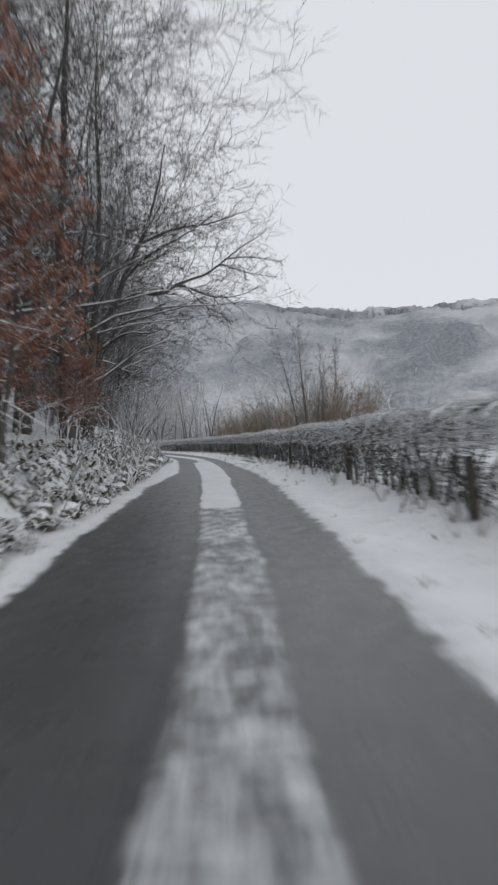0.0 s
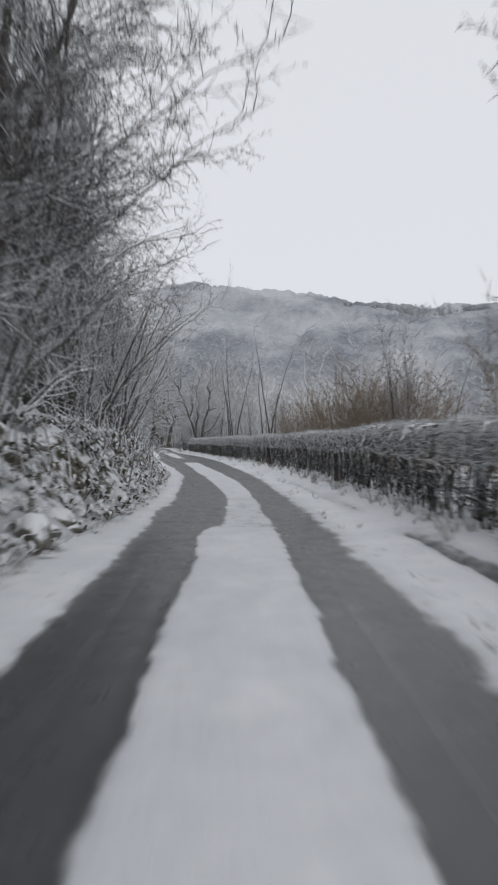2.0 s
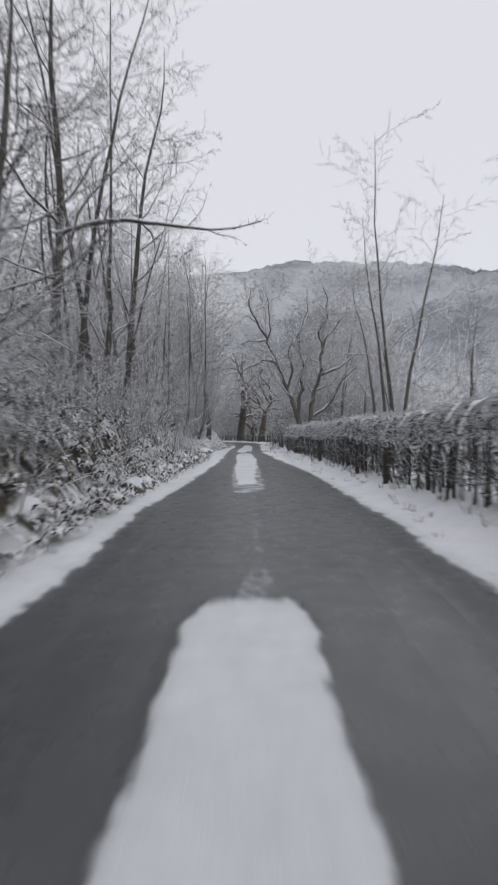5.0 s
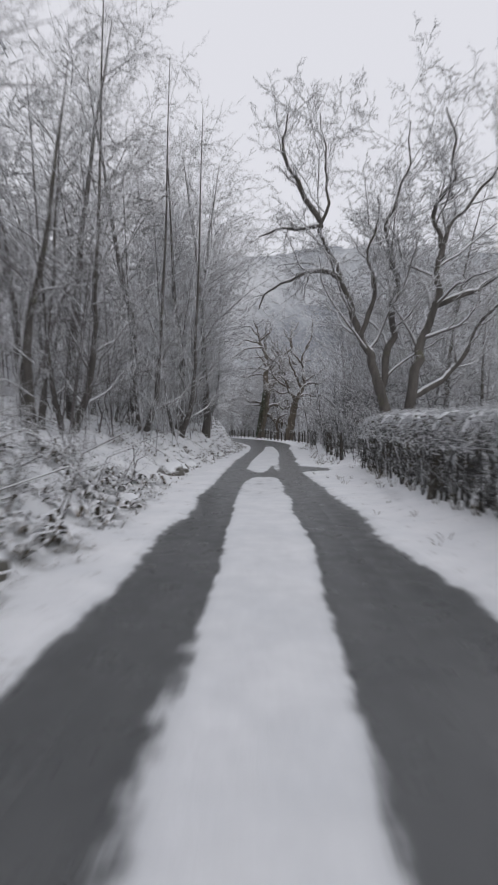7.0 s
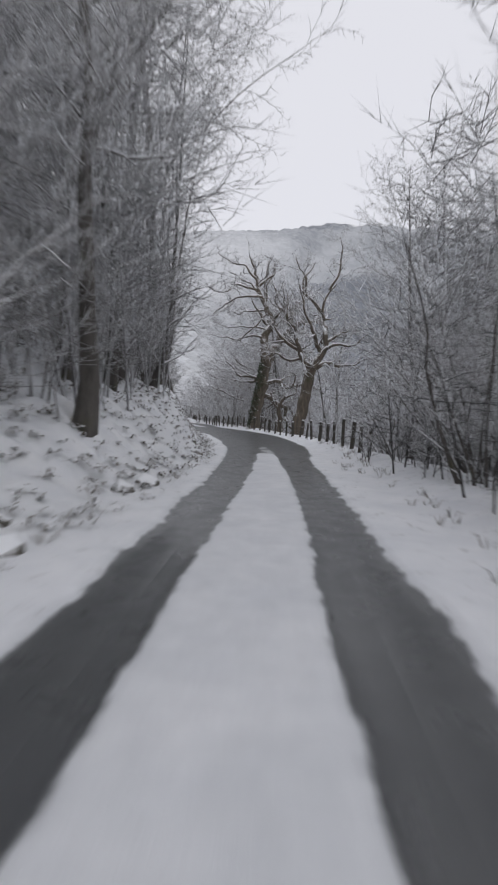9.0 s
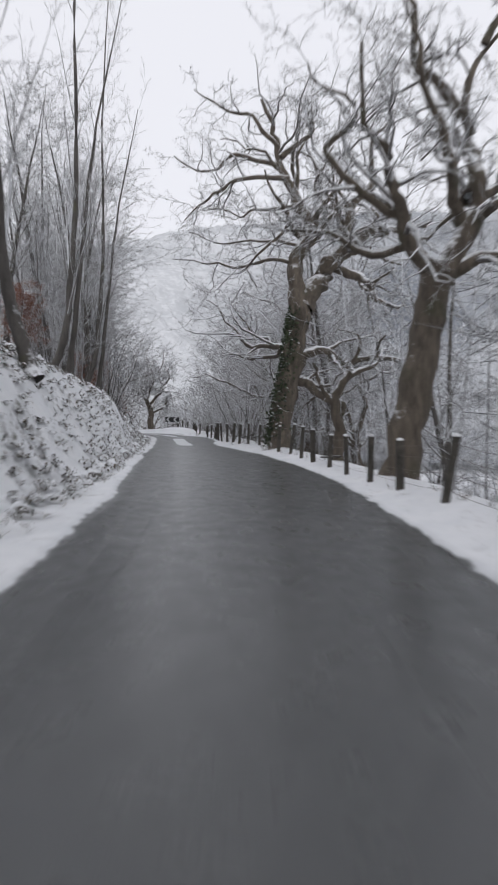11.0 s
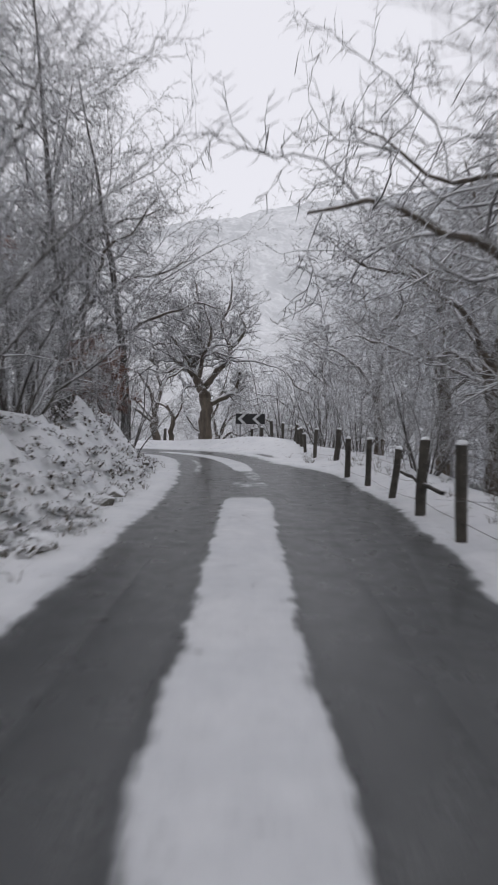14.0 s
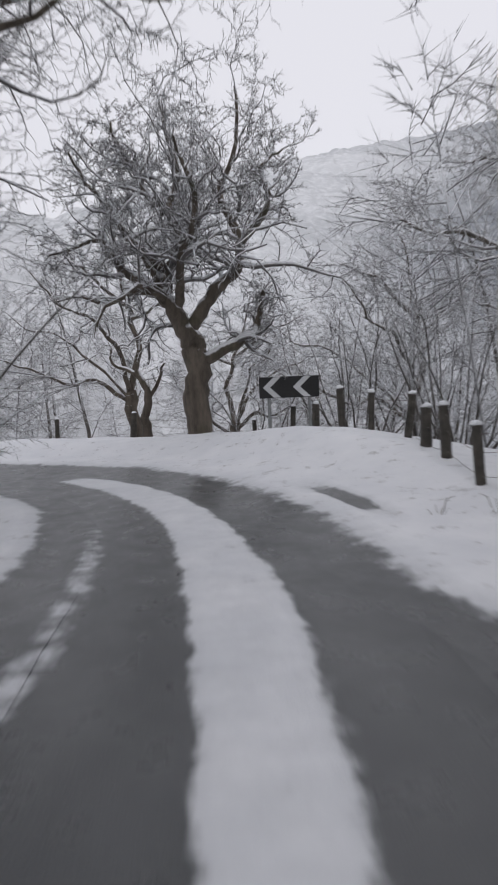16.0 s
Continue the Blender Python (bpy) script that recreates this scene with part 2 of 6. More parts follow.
# ---- the lane's centre line ----
LINE = [(0.9, -60.0), (0.6, -40.0), (0.3, -20.0), (0.0, 0.0), (-0.51, 10.12), (-1.24, 19.69), (-2.40, 30.03), (-3.85, 39.92),
        (-5.78, 49.39), (-8.39, 59.52), (-10.97, 68.77), (-13.80, 78.31), (-16.61, 87.89), (-19.40, 97.85), (-21.95, 107.32),
        (-24.86, 116.85), (-28.48, 125.96), (-33.09, 135.13), (-38.19, 143.94), (-43.01, 152.43), (-44.63, 155.0), (-46.4, 157.6),
        (-48.3, 159.6), (-50.4, 160.7), (-52.8, 160.9), (-55.5, 160.2), (-60.0, 158.2), (-68.0, 154.0), (-80.0, 147.0), (-100.0, 136.0)]


def catmull(pts, step=0.25):
    p = np.array(pts, float)
    p = np.vstack([2 * p[0] - p[1], p, 2 * p[-1] - p[-2]])
    out = []
    for i in range(1, len(p) - 2):
        n = max(2, int(np.hypot(*(p[i + 1] - p[i])) / step))
        u = np.linspace(0, 1, n, endpoint=False)[:, None]
        a, b, c, d = p[i - 1], p[i], p[i + 1], p[i + 2]
        out.append(0.5 * (2 * b + (c - a) * u + (2 * a - 5 * b + 4 * c - d) * u**2 + (3 * b - a - 3 * c + d) * u**3))
    return np.vstack(out + [p[-2:-1]])


CL = catmull(LINE)
CT = np.gradient(CL, axis=0)
CT /= np.hypot(CT[:, 0], CT[:, 1])[:, None]
CS = np.concatenate([[0], np.cumsum(np.hypot(*np.diff(CL, axis=0).T))])
CS -= CS[np.hypot(CL[:, 0], CL[:, 1]).argmin()]


def loc(s, d):
    """The place d metres to the right of the lane's line, s metres along it."""
    s, d = np.asarray(s, float), np.asarray(d, float)
    x, y = np.interp(s, CS, CL[:, 0]), np.interp(s, CS, CL[:, 1])
    tx, ty = np.interp(s, CS, CT[:, 0]), np.interp(s, CS, CT[:, 1])
    return x + ty * d, y - tx * d


def lane(x, y):
    """s and d of places in the plan."""
    x, y = np.atleast_1d(np.asarray(x, float)), np.atleast_1d(np.asarray(y, float))
    s, d = np.empty(x.shape), np.empty(x.shape)
    cl, ct, cs = CL[::3], CT[::3], CS[::3]
    for a in range(0, len(x), 4000):
        q = slice(a, a + 4000)
        dx, dy = x[q, None] - cl[:, 0], y[q, None] - cl[:, 1]
        i = (dx * dx + dy * dy).argmin(1)
        r = np.arange(len(i))
        vx, vy = dx[r, i], dy[r, i]
        s[q] = cs[i] + vx * ct[i, 0] + vy * ct[i, 1]
        side = vx * ct[i, 1] - vy * ct[i, 0]
        d[q] = np.sign(side) * np.hypot(vx, vy)
    return s, d


def knots(text):
    k = np.array([[float(v) for v in q.split(":")] for q in text.split()])
    return lambda s: np.interp(s, k[:, 0], k[:, 1])


def smooth(u):
    u = np.clip(u, 0, 1)
    return u * u * (3 - 2 * u)


EDGE_L = knots("-60:1.7 0:1.8 8:2.0 17:2.0 24:1.3 34:1.28 40:1.14 48:1.05 60:1.6 67:1.85 72:1.6 77:1.4 85:1.17 97:1.22 102:1.3 111:1.22 120:1.3 128:1.6 138:1.9 144:1.8 150:1.44 155:1.38 160:1.4 163:1.43 166:1.55 169:1.45 172:1.3 200:1.6")
EDGE_R = knots("-60:1.3 0:1.1 10:1.35 20:1.55 25:1.43 42:1.42 55:1.58 62:1.85 76:1.85 84:1.48 90:1.3 95.7:1.0 96.5:1.85 97.7:1.95 98.5:1.05 115:1.1 122:1.75 127:2.05 136:2.5 144:2.25 150:1.5 153:1.52 156:1.95 162.5:2.1 164.5:1.9 165.6:1.45 166.6:1.08 168.5:0.97 171:1.0 180:1.3 200:1.6")
BANK_B = knots("-60:2.4 0:2.4 15:2.6 30:2.35 38:1.75 48:1.8 60:2.3 70:2.4 85:2.0 95:2.4 104:2.1 115:1.8 128:2.3 140:2.3 150:1.95 160:1.95 166:2.1 170:2.3 200:2.6")
BANK_H = knots("-60:1.3 0:1.2 15:1.2 25:1.6 50:1.5 62:1.9 80:1.6 92:0.9 108:1.2 120:1.9 128:2.1 136:2.6 150:2.4 153:1.6 156:1.2 161:1.15 163.5:1.6 165:1.5 166:1.3 168:0.7 172:0.2 178:0.0")
BANK_W = knots("-60:1.6 60:1.5 80:1.8 92:3.4 108:3.0 120:2.0 145:2.0 155:1.7 161:1.8 166:1.7 172:2.4 200:3.0")
HILL_L = knots("-60:0.3 0:0.3 60:0.38 110:0.42 140:0.42 156:0.2 168:0.02 200:-0.05")
FALL_D = knots("-60:4.2 108:4.2 118:3.0 162:3.0 168:4.2")
FALL_W = knots("-60:16 108:16 118:9 162:9 168:14")
FALL_R = knots("-60:0.6 0:0.8 60:1.5 95:2.5 115:4.5 160:5.5 200:5.0")


def far_hills(x, y):
    dx, dy = x + 20, y - 80
    r = np.hypot(dx, dy)
    az = np.degrees(np.arctan2(-dx, dy))
    top = np.interp(az, [-180, -90, -40, -25, -12, 0, 10, 20, 30, 40, 60, 100, 180], [70, 70, 84, 97, 102, 114, 120, 98, 70, 56, 62, 72, 70])
    end = np.interp(az, [-180, -30, 10, 30, 60, 100, 180], [420, 420, 420, 300, 280, 300, 420])
    beg = np.interp(az, [-180, -30, 10, 30, 60, 100, 180], [150, 150, 140, 95, 90, 100, 150])
    wob = np.array([9 * noise.noise((p * 0.008, q * 0.008, 2.5)) + 3.5 * noise.noise((p * 0.022, q * 0.022, 6.1)) for p, q in zip(np.ravel(x), np.ravel(y))]).reshape(np.shape(x))
    return (top + wob) * smooth((r - beg) / (end - beg)) ** 1.1


def rise(s, d):
    e = -d
    b, w = BANK_B(s), BANK_W(s)
    left = BANK_H(s) * smooth((e - b) / w) + np.clip(e - b - w, 0, 45) * HILL_L(s)
    right = 0.22 * smooth((d - np.maximum(1.9, EDGE_R(s) + 0.12)) / 1.2) - FALL_R(s) * smooth((d - FALL_D(s)) / FALL_W(s))
    return np.where(d < 0, left, right)


def mounds(x, y):
    """Ploughed snow heaped on the outside of the bend."""
    out = 0
    for mx, my, r, h in ((-48.0, 163.0, 1.5, 0.24), (-49.6, 163.9, 1.3, 0.26), (-46.6, 161.2, 1.2, 0.06), (-51.8, 164.6, 1.3, 0.12)):
        out = out + h * np.exp(-((x - mx) ** 2 + (y - my) ** 2) / r**2)
    return out


def ground_z(x, y):
    s, d = lane(x, y)
    x, y = np.atleast_1d(x), np.atleast_1d(y)
    return rise(s, d) + far_hills(x, y) + mounds(x, y)


# ---- mesh building ----
def mesh_of(name, verts, faces, mats, smooth_faces=True, slot=None):
    """A mesh from arrays: vertices (n, 3), faces (k, 3 or 4)."""
    me = bpy.data.meshes.new(name)
    faces = np.asarray(faces, np.int32)
    k, c = faces.shape
    me.vertices.add(len(verts))
    me.vertices.foreach_set("co", np.asarray(verts, np.float32).ravel())
    me.loops.add(k * c)
    me.loops.foreach_set("vertex_index", faces.ravel())
    me.polygons.add(k)
    me.polygons.foreach_set("loop_start", np.arange(0, k * c, c, dtype=np.int32))
    if smooth_faces:
        me.polygons.foreach_set("use_smooth", np.ones(k, bool))
    for m in mats if isinstance(mats, (list, tuple)) else [mats]:
        me.materials.append(m)
    if slot is not None:
        me.polygons.foreach_set("material_index", np.asarray(slot, np.int32))
    me.update(calc_edges=True)
    me.validate()
    return me


def part(name, me, parent, label=""):
    ob = new(name, me)
    ob.parent = parent
    if label:
        tagged(ob, label)
    return ob


def sheet(fx, ns, nd):
    """Faces of an ns x nd grid of vertices."""
    i = np.arange(ns - 1)[:, None] * nd + np.arange(nd - 1)[None, :]
    return np.stack([i, i + 1, i + nd + 1, i + nd], -1).reshape(-1, 4)


def tube_arrays(chains, sides):
    """Tapered tubes round poly-lines that all have the same number of points: points (k, n, 3), radii (k, n)."""
    p = np.array([c[0] for c in chains])
    r = np.array([c[1] for c in chains])
    k, n, _ = p.shape
    t = np.gradient(p, axis=1)
    t /= np.linalg.norm(t, axis=2, keepdims=True) + 1e-9
    ref = np.where(np.abs(t[:, :1, 2:3]) > 0.9, np.array([1.0, 0, 0]), np.array([0, 0, 1.0]))
    u = np.cross(t, np.broadcast_to(ref, t.shape))
    u /= np.linalg.norm(u, axis=2, keepdims=True) + 1e-9
    v = np.cross(t, u)
    a = np.arange(sides) * 2 * np.pi / sides + np.pi / 2
    ring = p[:, :, None] + r[:, :, None, None] * (np.cos(a)[:, None] * u[:, :, None] + np.sin(a)[:, None] * v[:, :, None])
    idx = np.arange(k * n * sides).reshape(k, n, sides)
    f = np.stack([idx[:, :-1], np.roll(idx, -1, 2)[:, :-1], np.roll(idx, -1, 2)[:, 1:], idx[:, 1:]], -1).reshape(-1, 4)
    return ring.reshape(-1, 3), f


def tubes(name, chains, mats, sides_of, smooth_faces=True):
    groups = {}
    for c in chains:
        groups.setdefault((len(c[0]), sides_of(c)), []).append(c)
    vs, fs, o = [], [], 0
    for (n, sides), cs in groups.items():
        v, f = tube_arrays(cs, sides)
        if sides == 3:
            # thin twigs run out to a point
            k = len(cs)
            v = v.reshape(k, n, 3, 3)
            v = np.concatenate([v[:, :-1].reshape(k, -1, 3), v[:, -1].mean(1, keepdims=True)], 1)
            m = (n - 1) * 3 + 1
            b = (np.arange(k) * m)[:, None, None]
            last = np.array([[(n - 2) * 3 + i, (n - 2) * 3 + (i + 1) % 3, m - 1] for i in range(3)])
            f = [(b + last).reshape(-1, 3)]
            for r in range(n - 2):
                q = np.array([[r * 3 + i, r * 3 + (i + 1) % 3, r * 3 + 3 + (i + 1) % 3, r * 3 + 3 + i] for i in range(3)])
                f += [(b + q[:, [0, 1, 2]]).reshape(-1, 3), (b + q[:, [0, 2, 3]]).reshape(-1, 3)]
            f, v = np.concatenate(f), v.reshape(-1, 3)
        else:
            f = np.concatenate([f[:, [0, 1, 2]], f[:, [0, 2, 3]]])
        vs.append(v)
        fs.append(f + o)
        o += len(v)
    return mesh_of(name, np.vstack(vs), np.vstack(fs), mats, smooth_faces)


def turn_off(d, angle, az):
    """The direction d turned away from itself by an angle, towards the side az."""
    ref = np.array([1.0, 0, 0]) if abs(d[2]) > 0.9 else np.array([0, 0, 1.0])
    u = np.cross(d, ref)
    u /= np.linalg.norm(u)
    v = np.cross(d, u)
    return d * math.cos(angle) + (u * math.cos(az) + v * math.sin(az)) * math.sin(angle)


def spawn(rng, out, pts, rad, dirs, length, level, P):
    """Side shoots along a bough."""
    n = len(pts) - 1
    k = max(1, int(round(P["kids"][level] * rng.uniform(0.8, 1.2))))
    az = rng.uniform(0, 6.28)
    for j in range(k):
        u = P["from"][level] + (1 - P["from"][level]) * (j + rng.uniform(0.2, 1)) / (k + 0.2)
        u = min(u, 0.999)
        i = int(u * n)
        w = u * n - i
        q = pts[i] * (1 - w) + pts[i + 1] * w
        rr = rad[i] * (1 - w) + rad[i + 1] * w
        az += 2.4 + rng.uniform(-0.5, 0.5)
        kd = turn_off(dirs[i + 1], radians(P["angle"][level]) * rng.uniform(0.7, 1.25), az)
        kl = length * P["ratio"][level] * rng.uniform(0.65, 1.15) * (1 - P.get("cone", 0.45) * u)
        grow(rng, out, q, kd, kl, max(rr * P["thin"][level] * rng.uniform(0.75, 1.1), P.get("least", 0.004)), level + 1, P)


def grow(rng, out, start, d, length, r, level, P):
    n = P["seg"][level]
    pts, rad, dirs = [np.array(start, float)], [r], [d]
    tip = P.get("tip", 0.25) if level < P["levels"] else 0.35
    for i in range(n):
        d = d + rng.normal(0, P["wander"][level], 3) + np.array([0, 0, P["up"][level]])
        d = d / np.linalg.norm(d)
        pts.append(pts[-1] + d * length / n)
        rad.append(r * (1 - (1 - tip) * (i + 1) / n))
        dirs.append(d)
    out.append((np.array(pts), np.array(rad), level))
    if level < P["levels"]:
        spawn(rng, out, pts, rad, dirs, length, level, P)


def bough(rng, out, way, r0, r1, level, P, kids=True):
    """A bough that follows a given way, rounded, with its side shoots."""
    p = catmull3(way, 5)
    p[1:-1] += rng.normal(0, 0.12 * r0, (len(p) - 2, 3))
    if kids and P.get("gnarl"):
        # crooked growth, more so towards the tip
        w = np.linspace(0, 1, len(p))
        off = rng.uniform(0, 50)
        p += np.array([noise.noise_vector(Vector(q) * 1.1 + Vector((off, 0, 0))) for q in p]) * (P["gnarl"] * np.minimum(w * 3, 1))[:, None]
    rad = np.linspace(r0, r1, len(p)) * (1 + rng.normal(0, 0.04, len(p)))
    t = np.gradient(p, axis=0)
    t /= np.linalg.norm(t, axis=1, keepdims=True)
    out.append((p, rad, level))
    if kids:
        spawn(rng, out, list(p), list(rad), list(t), float(np.linalg.norm(np.diff(p, axis=0), axis=1).sum()), level, P)


def catmull3(way, n):
    p = np.array(way, float)
    p = np.vstack([2 * p[0] - p[1], p, 2 * p[-1] - p[-2]])
    out = []
    for i in range(1, len(p) - 2):
        u = np.linspace(0, 1, n, endpoint=False)[:, None]
        a, b, c, d = p[i - 1], p[i], p[i + 1], p[i + 2]
        out.append(0.5 * (2 * b + (c - a) * u + (2 * a - 5 * b + 4 * c - d) * u**2 + (3 * b - a - 3 * c + d) * u**3))
    return np.vstack(out + [p[-2:-1]])


def make_tree(name, seed, P, stems, bark, twig, snow_from=1, snow_to=2, boughs=(), snow=M_SNOW):
    """A tree as an Empty with trunk, crown and the snow along its boughs. stems: (x, y, lean x, lean y, length, radius);
    boughs: (way, first radius, last radius, level)."""
    rng = np.random.default_rng(seed)
    out = []
    for x, y, lx, ly, ln, r in stems:
        d = np.array([lx, ly, 1.0])
        d /= np.linalg.norm(d)
        grow(rng, out, (x, y, -0.35), d, ln, r, 0, P)
    for way, r0, r1, level in boughs:
        bough(rng, out, way, r0, r1, max(level, 0), P, level >= 0)
    thing = new(name)
    big = [c for c in out if c[2] == 0 or c[1][0] > 0.07]
    fine = [c for c in out if not (c[2] == 0 or c[1][0] > 0.07)]
    for c in big:
        if c[2] == 0 and c[0][0][2] < 0.1:
            c[1][0] *= 1.5
            c[1][1] *= 1.12
    part("trunk", tubes("trunk", big, bark, lambda c: 10 if c[1][0] > 0.12 else 6), thing)
    if fine:
        tagged(part("crown", tubes("crown", fine, twig, lambda c: 4 if c[1][0] > 0.02 else 3), thing), kind="stuff")
    white = []
    for p, r, lv in out:
        if snow_from <= lv <= snow_to:
            d = p[-1] - p[0]
            if abs(d[2]) < 0.75 * np.linalg.norm(d):
                rr = np.minimum(r * 0.7 + 0.004, 0.06) * np.linspace(1, 0.2, len(r)) ** 0.7
                white.append((p + np.stack([0 * r, 0 * r, r * 0.62 + 0.003], 1), rr, lv))
    if white:
        tagged(part("snow_cover", tubes("snow_cover", white, snow, lambda c: 4), thing, "snow lying along the boughs"), kind="stuff")
    return thing


def quads(name, centre, along, across, mats):
    """Loose flat leaves: centres, half lengths and half widths as arrays of vectors."""
    v = np.stack([centre - along, centre + across * 0.9 + along * 0.1, centre + along, centre - across * 0.9 + along * 0.1], 1)
    f = np.arange(len(centre) * 4).reshape(-1, 4)
    return mesh_of(name, v.reshape(-1, 3), f, mats, False)


def unit(v):
    return v / (np.linalg.norm(v, axis=-1, keepdims=True) + 1e-9)


ZV = np.array([0.0, 0, 1.0])


# ---- ground, lane, verges ----
def axis_coords(lo, hi, step, reach):
    mid = list(np.arange(lo, hi + 0.01, step))
    out, g = [], step
    a = lo
    while a > -reach:
        g *= 1.06 if a > -700 else 1.5
        a -= g
        out.append(a)
    b, g, tail = hi, step, []
    while b < reach:
        g *= 1.06 if b < 800 else 1.5
        b += g
        tail.append(b)
    return np.array(out[::-1] + mid + tail)


gx, gy = axis_coords(-110, 70, 1.6, 2600), axis_coords(-50, 230, 1.6, 2600)
GX, GY = np.meshgrid(gx, gy, indexing="ij")
gs, gd = lane(GX.ravel(), GY.ravel())
gz = rise(gs, gd) + far_hills(GX.ravel(), GY.ravel()) + mounds(GX.ravel(), GY.ravel())
gz -= 0.35 * smooth((9 - np.abs(gd)) / 2.5)
rg = np.random.default_rng(5)
gz += np.where(np.abs(gd) > 8, rg.normal(0, 0.12, gz.shape), 0)
ground = tagged(new("ground", mesh_of("ground", np.stack([GX.ravel(), GY.ravel(), gz], 1), sheet(None, len(gx), len(gy))[:, ::-1], M_GROUND)),
                "snow-covered ground and woodland floor rising to hills", "ground", kind="structure")


def n3(x, y, z, k):
    return noise.fractal(Vector((x * k, y * k, z)), 0.8, 2.1, 5)


def strip(name, s0, s1, ds, d_of, nd, z_of, mat):
    """A sheet along the lane. d_of(s, u) and z_of(s, d, u): u from 0 to 1 across."""
    s = np.arange(s0, s1 + ds / 2, ds)
    u = np.linspace(0, 1, nd)
    D = np.stack([d_of(s, q) for q in u], 1)
    SS = np.repeat(s[:, None], nd, 1)
    x, y = loc(SS, D)
    z = z_of(SS, D, np.repeat(u[None], len(s), 0)) + mounds(x, y)
    f = sheet(None, len(s), nd)
    return new(name, mesh_of(name, np.stack([x.ravel(), y.ravel(), z.ravel()], 1), f[:, ::-1], mat))


def ragged(s, seed, amp=1.0):
    return np.array([amp * (0.09 * noise.noise((q * 0.45, seed, 0)) + 0.05 * noise.noise((q * 2.6, seed, 4)) + 0.03 * noise.noise((q * 6.0, seed, 8))) for q in s])


# Snow between the wheel tracks: its two sides along the lane, where it begins and ends, and how thickly it lies.
STRIPS = [(knots(a), knots(b), s0, s1, full) for a, b, s0, s1, full in (
    ("-10:-0.5 0:-0.45 8:-0.45 12:-0.5", "-10:0.4 0:0.35 8:0.4 12:0.42", -8, 12, 0.5),
    ("8:-0.45 12:-0.5 20:-0.5", "8:0.4 16:0.42 20:0.55", 10, 21, 0.85),
    ("19:-0.5 28:-0.52 34:-0.45 38:-0.2", "19:0.5 27:0.65 36:0.75 40:0.75", 18.5, 35.5, 0.88),
    ("33:-0.4 36:-0.1 40:0.0", "33:0.75 36:0.75 40:0.72", 32.6, 41.5, 0.7),
    ("38:0.1 41:-0.05 51:-0.5 60:-0.5", "38:0.72 44:0.72 54:0.42 62:0.4", 38.6, 62.5, 0.88),
    ("60:-0.4 64:-0.1 69:-0.1 72:-0.3", "60:0.4 64:0.15 69:0.15 72:0.3", 61.0, 73.2, 0.42),
    ("73:-0.4 78:-0.5 84:-0.45 90:-0.6 95:-0.6", "73:0.2 78:0.35 84:0.55 90:0.5 92:0.35 94:0.1", 71.0, 90.6, 0.88),
    ("88:-0.55 92.4:-0.62 95:-0.3", "88:0.5 91:0.46 95:0.3", 88.6, 94.7, 0.72),
    ("69:-0.45 73:-0.58 82:-0.62", "69:0.35 73:0.42 82:0.55", 69.0, 83.0, 0.52),
    ("94:0.08 95:0.15", "94:0.52 95:0.6", 94.0, 95.4, 0.75),
    ("95:0.22 99:0.05", "95:0.5 99:0.45", 95.6, 99.8, 0.6),
    ("95:-0.3 97:-0.7 98:-0.6", "95:0.0 97:0.05 98:0.1", 94.8, 98.2, 0.75),
    ("95:-0.2 96.4:-0.5 97.2:-0.7 105:-0.7 116:-0.4", "95:0.0 96.4:0.05 98.4:0.15 99.5:0.42 110:0.42 116:0.3", 95.2, 119, 0.88),
    ("116:-0.3 122:-0.2", "116:0.4 122:0.3", 117.0, 123, 0.5),
    ("149:-0.34 151:-0.36 154:-0.45 160:-0.47", "149:0.32 151:0.42 154:0.37 160:0.35", 149.6, 160.4, 0.8),
    ("160:-0.4 163:-0.44", "160:0.4 163:0.47", 160.3, 162.8, 0.5),
    ("161:-0.05 166:0.0", "161:0.42 166:0.4", 161.6, 166.4, 0.5),
    ("163:-0.15 166:-0.34 168:-0.42 174:-0.45", "163:0.36 166.6:0.33 169:0.2 174:0.15", 163.6, 173.0, 0.85),
    ("163:-1.3 166:-1.15 170:-1.1", "163:-0.95 166:-0.8 170:-0.85", 163.0, 170, 0.5))]
# Worn lines in the verge's snow where wheels have run: s from and to, d at both ends, half width, depth.
RUTS = [(27.5, 34.5, 2.42, 2.35, 0.12, 0.75), (35.5, 44.5, 2.3, 2.12, 0.09, 0.6), (167.6, 169.9, 1.6, 1.42, 0.14, 0.95), (22, 27, 1.95, 2.1, 0.1, 0.5), (88, 93.5, 2.3, 2.4, 0.1, 0.45)]


SOFT_L = knots("-10:0.6 14:0.55 20:0.4 96:0.35 104:0.26 148:0.26 156:0.5 166:0.55 170:0.5")
SOFT_R = knots("-10:0.8 38:0.75 50:0.45 96:0.4 104:0.26 150:0.3 160:0.55 166:0.95 186:0.9")


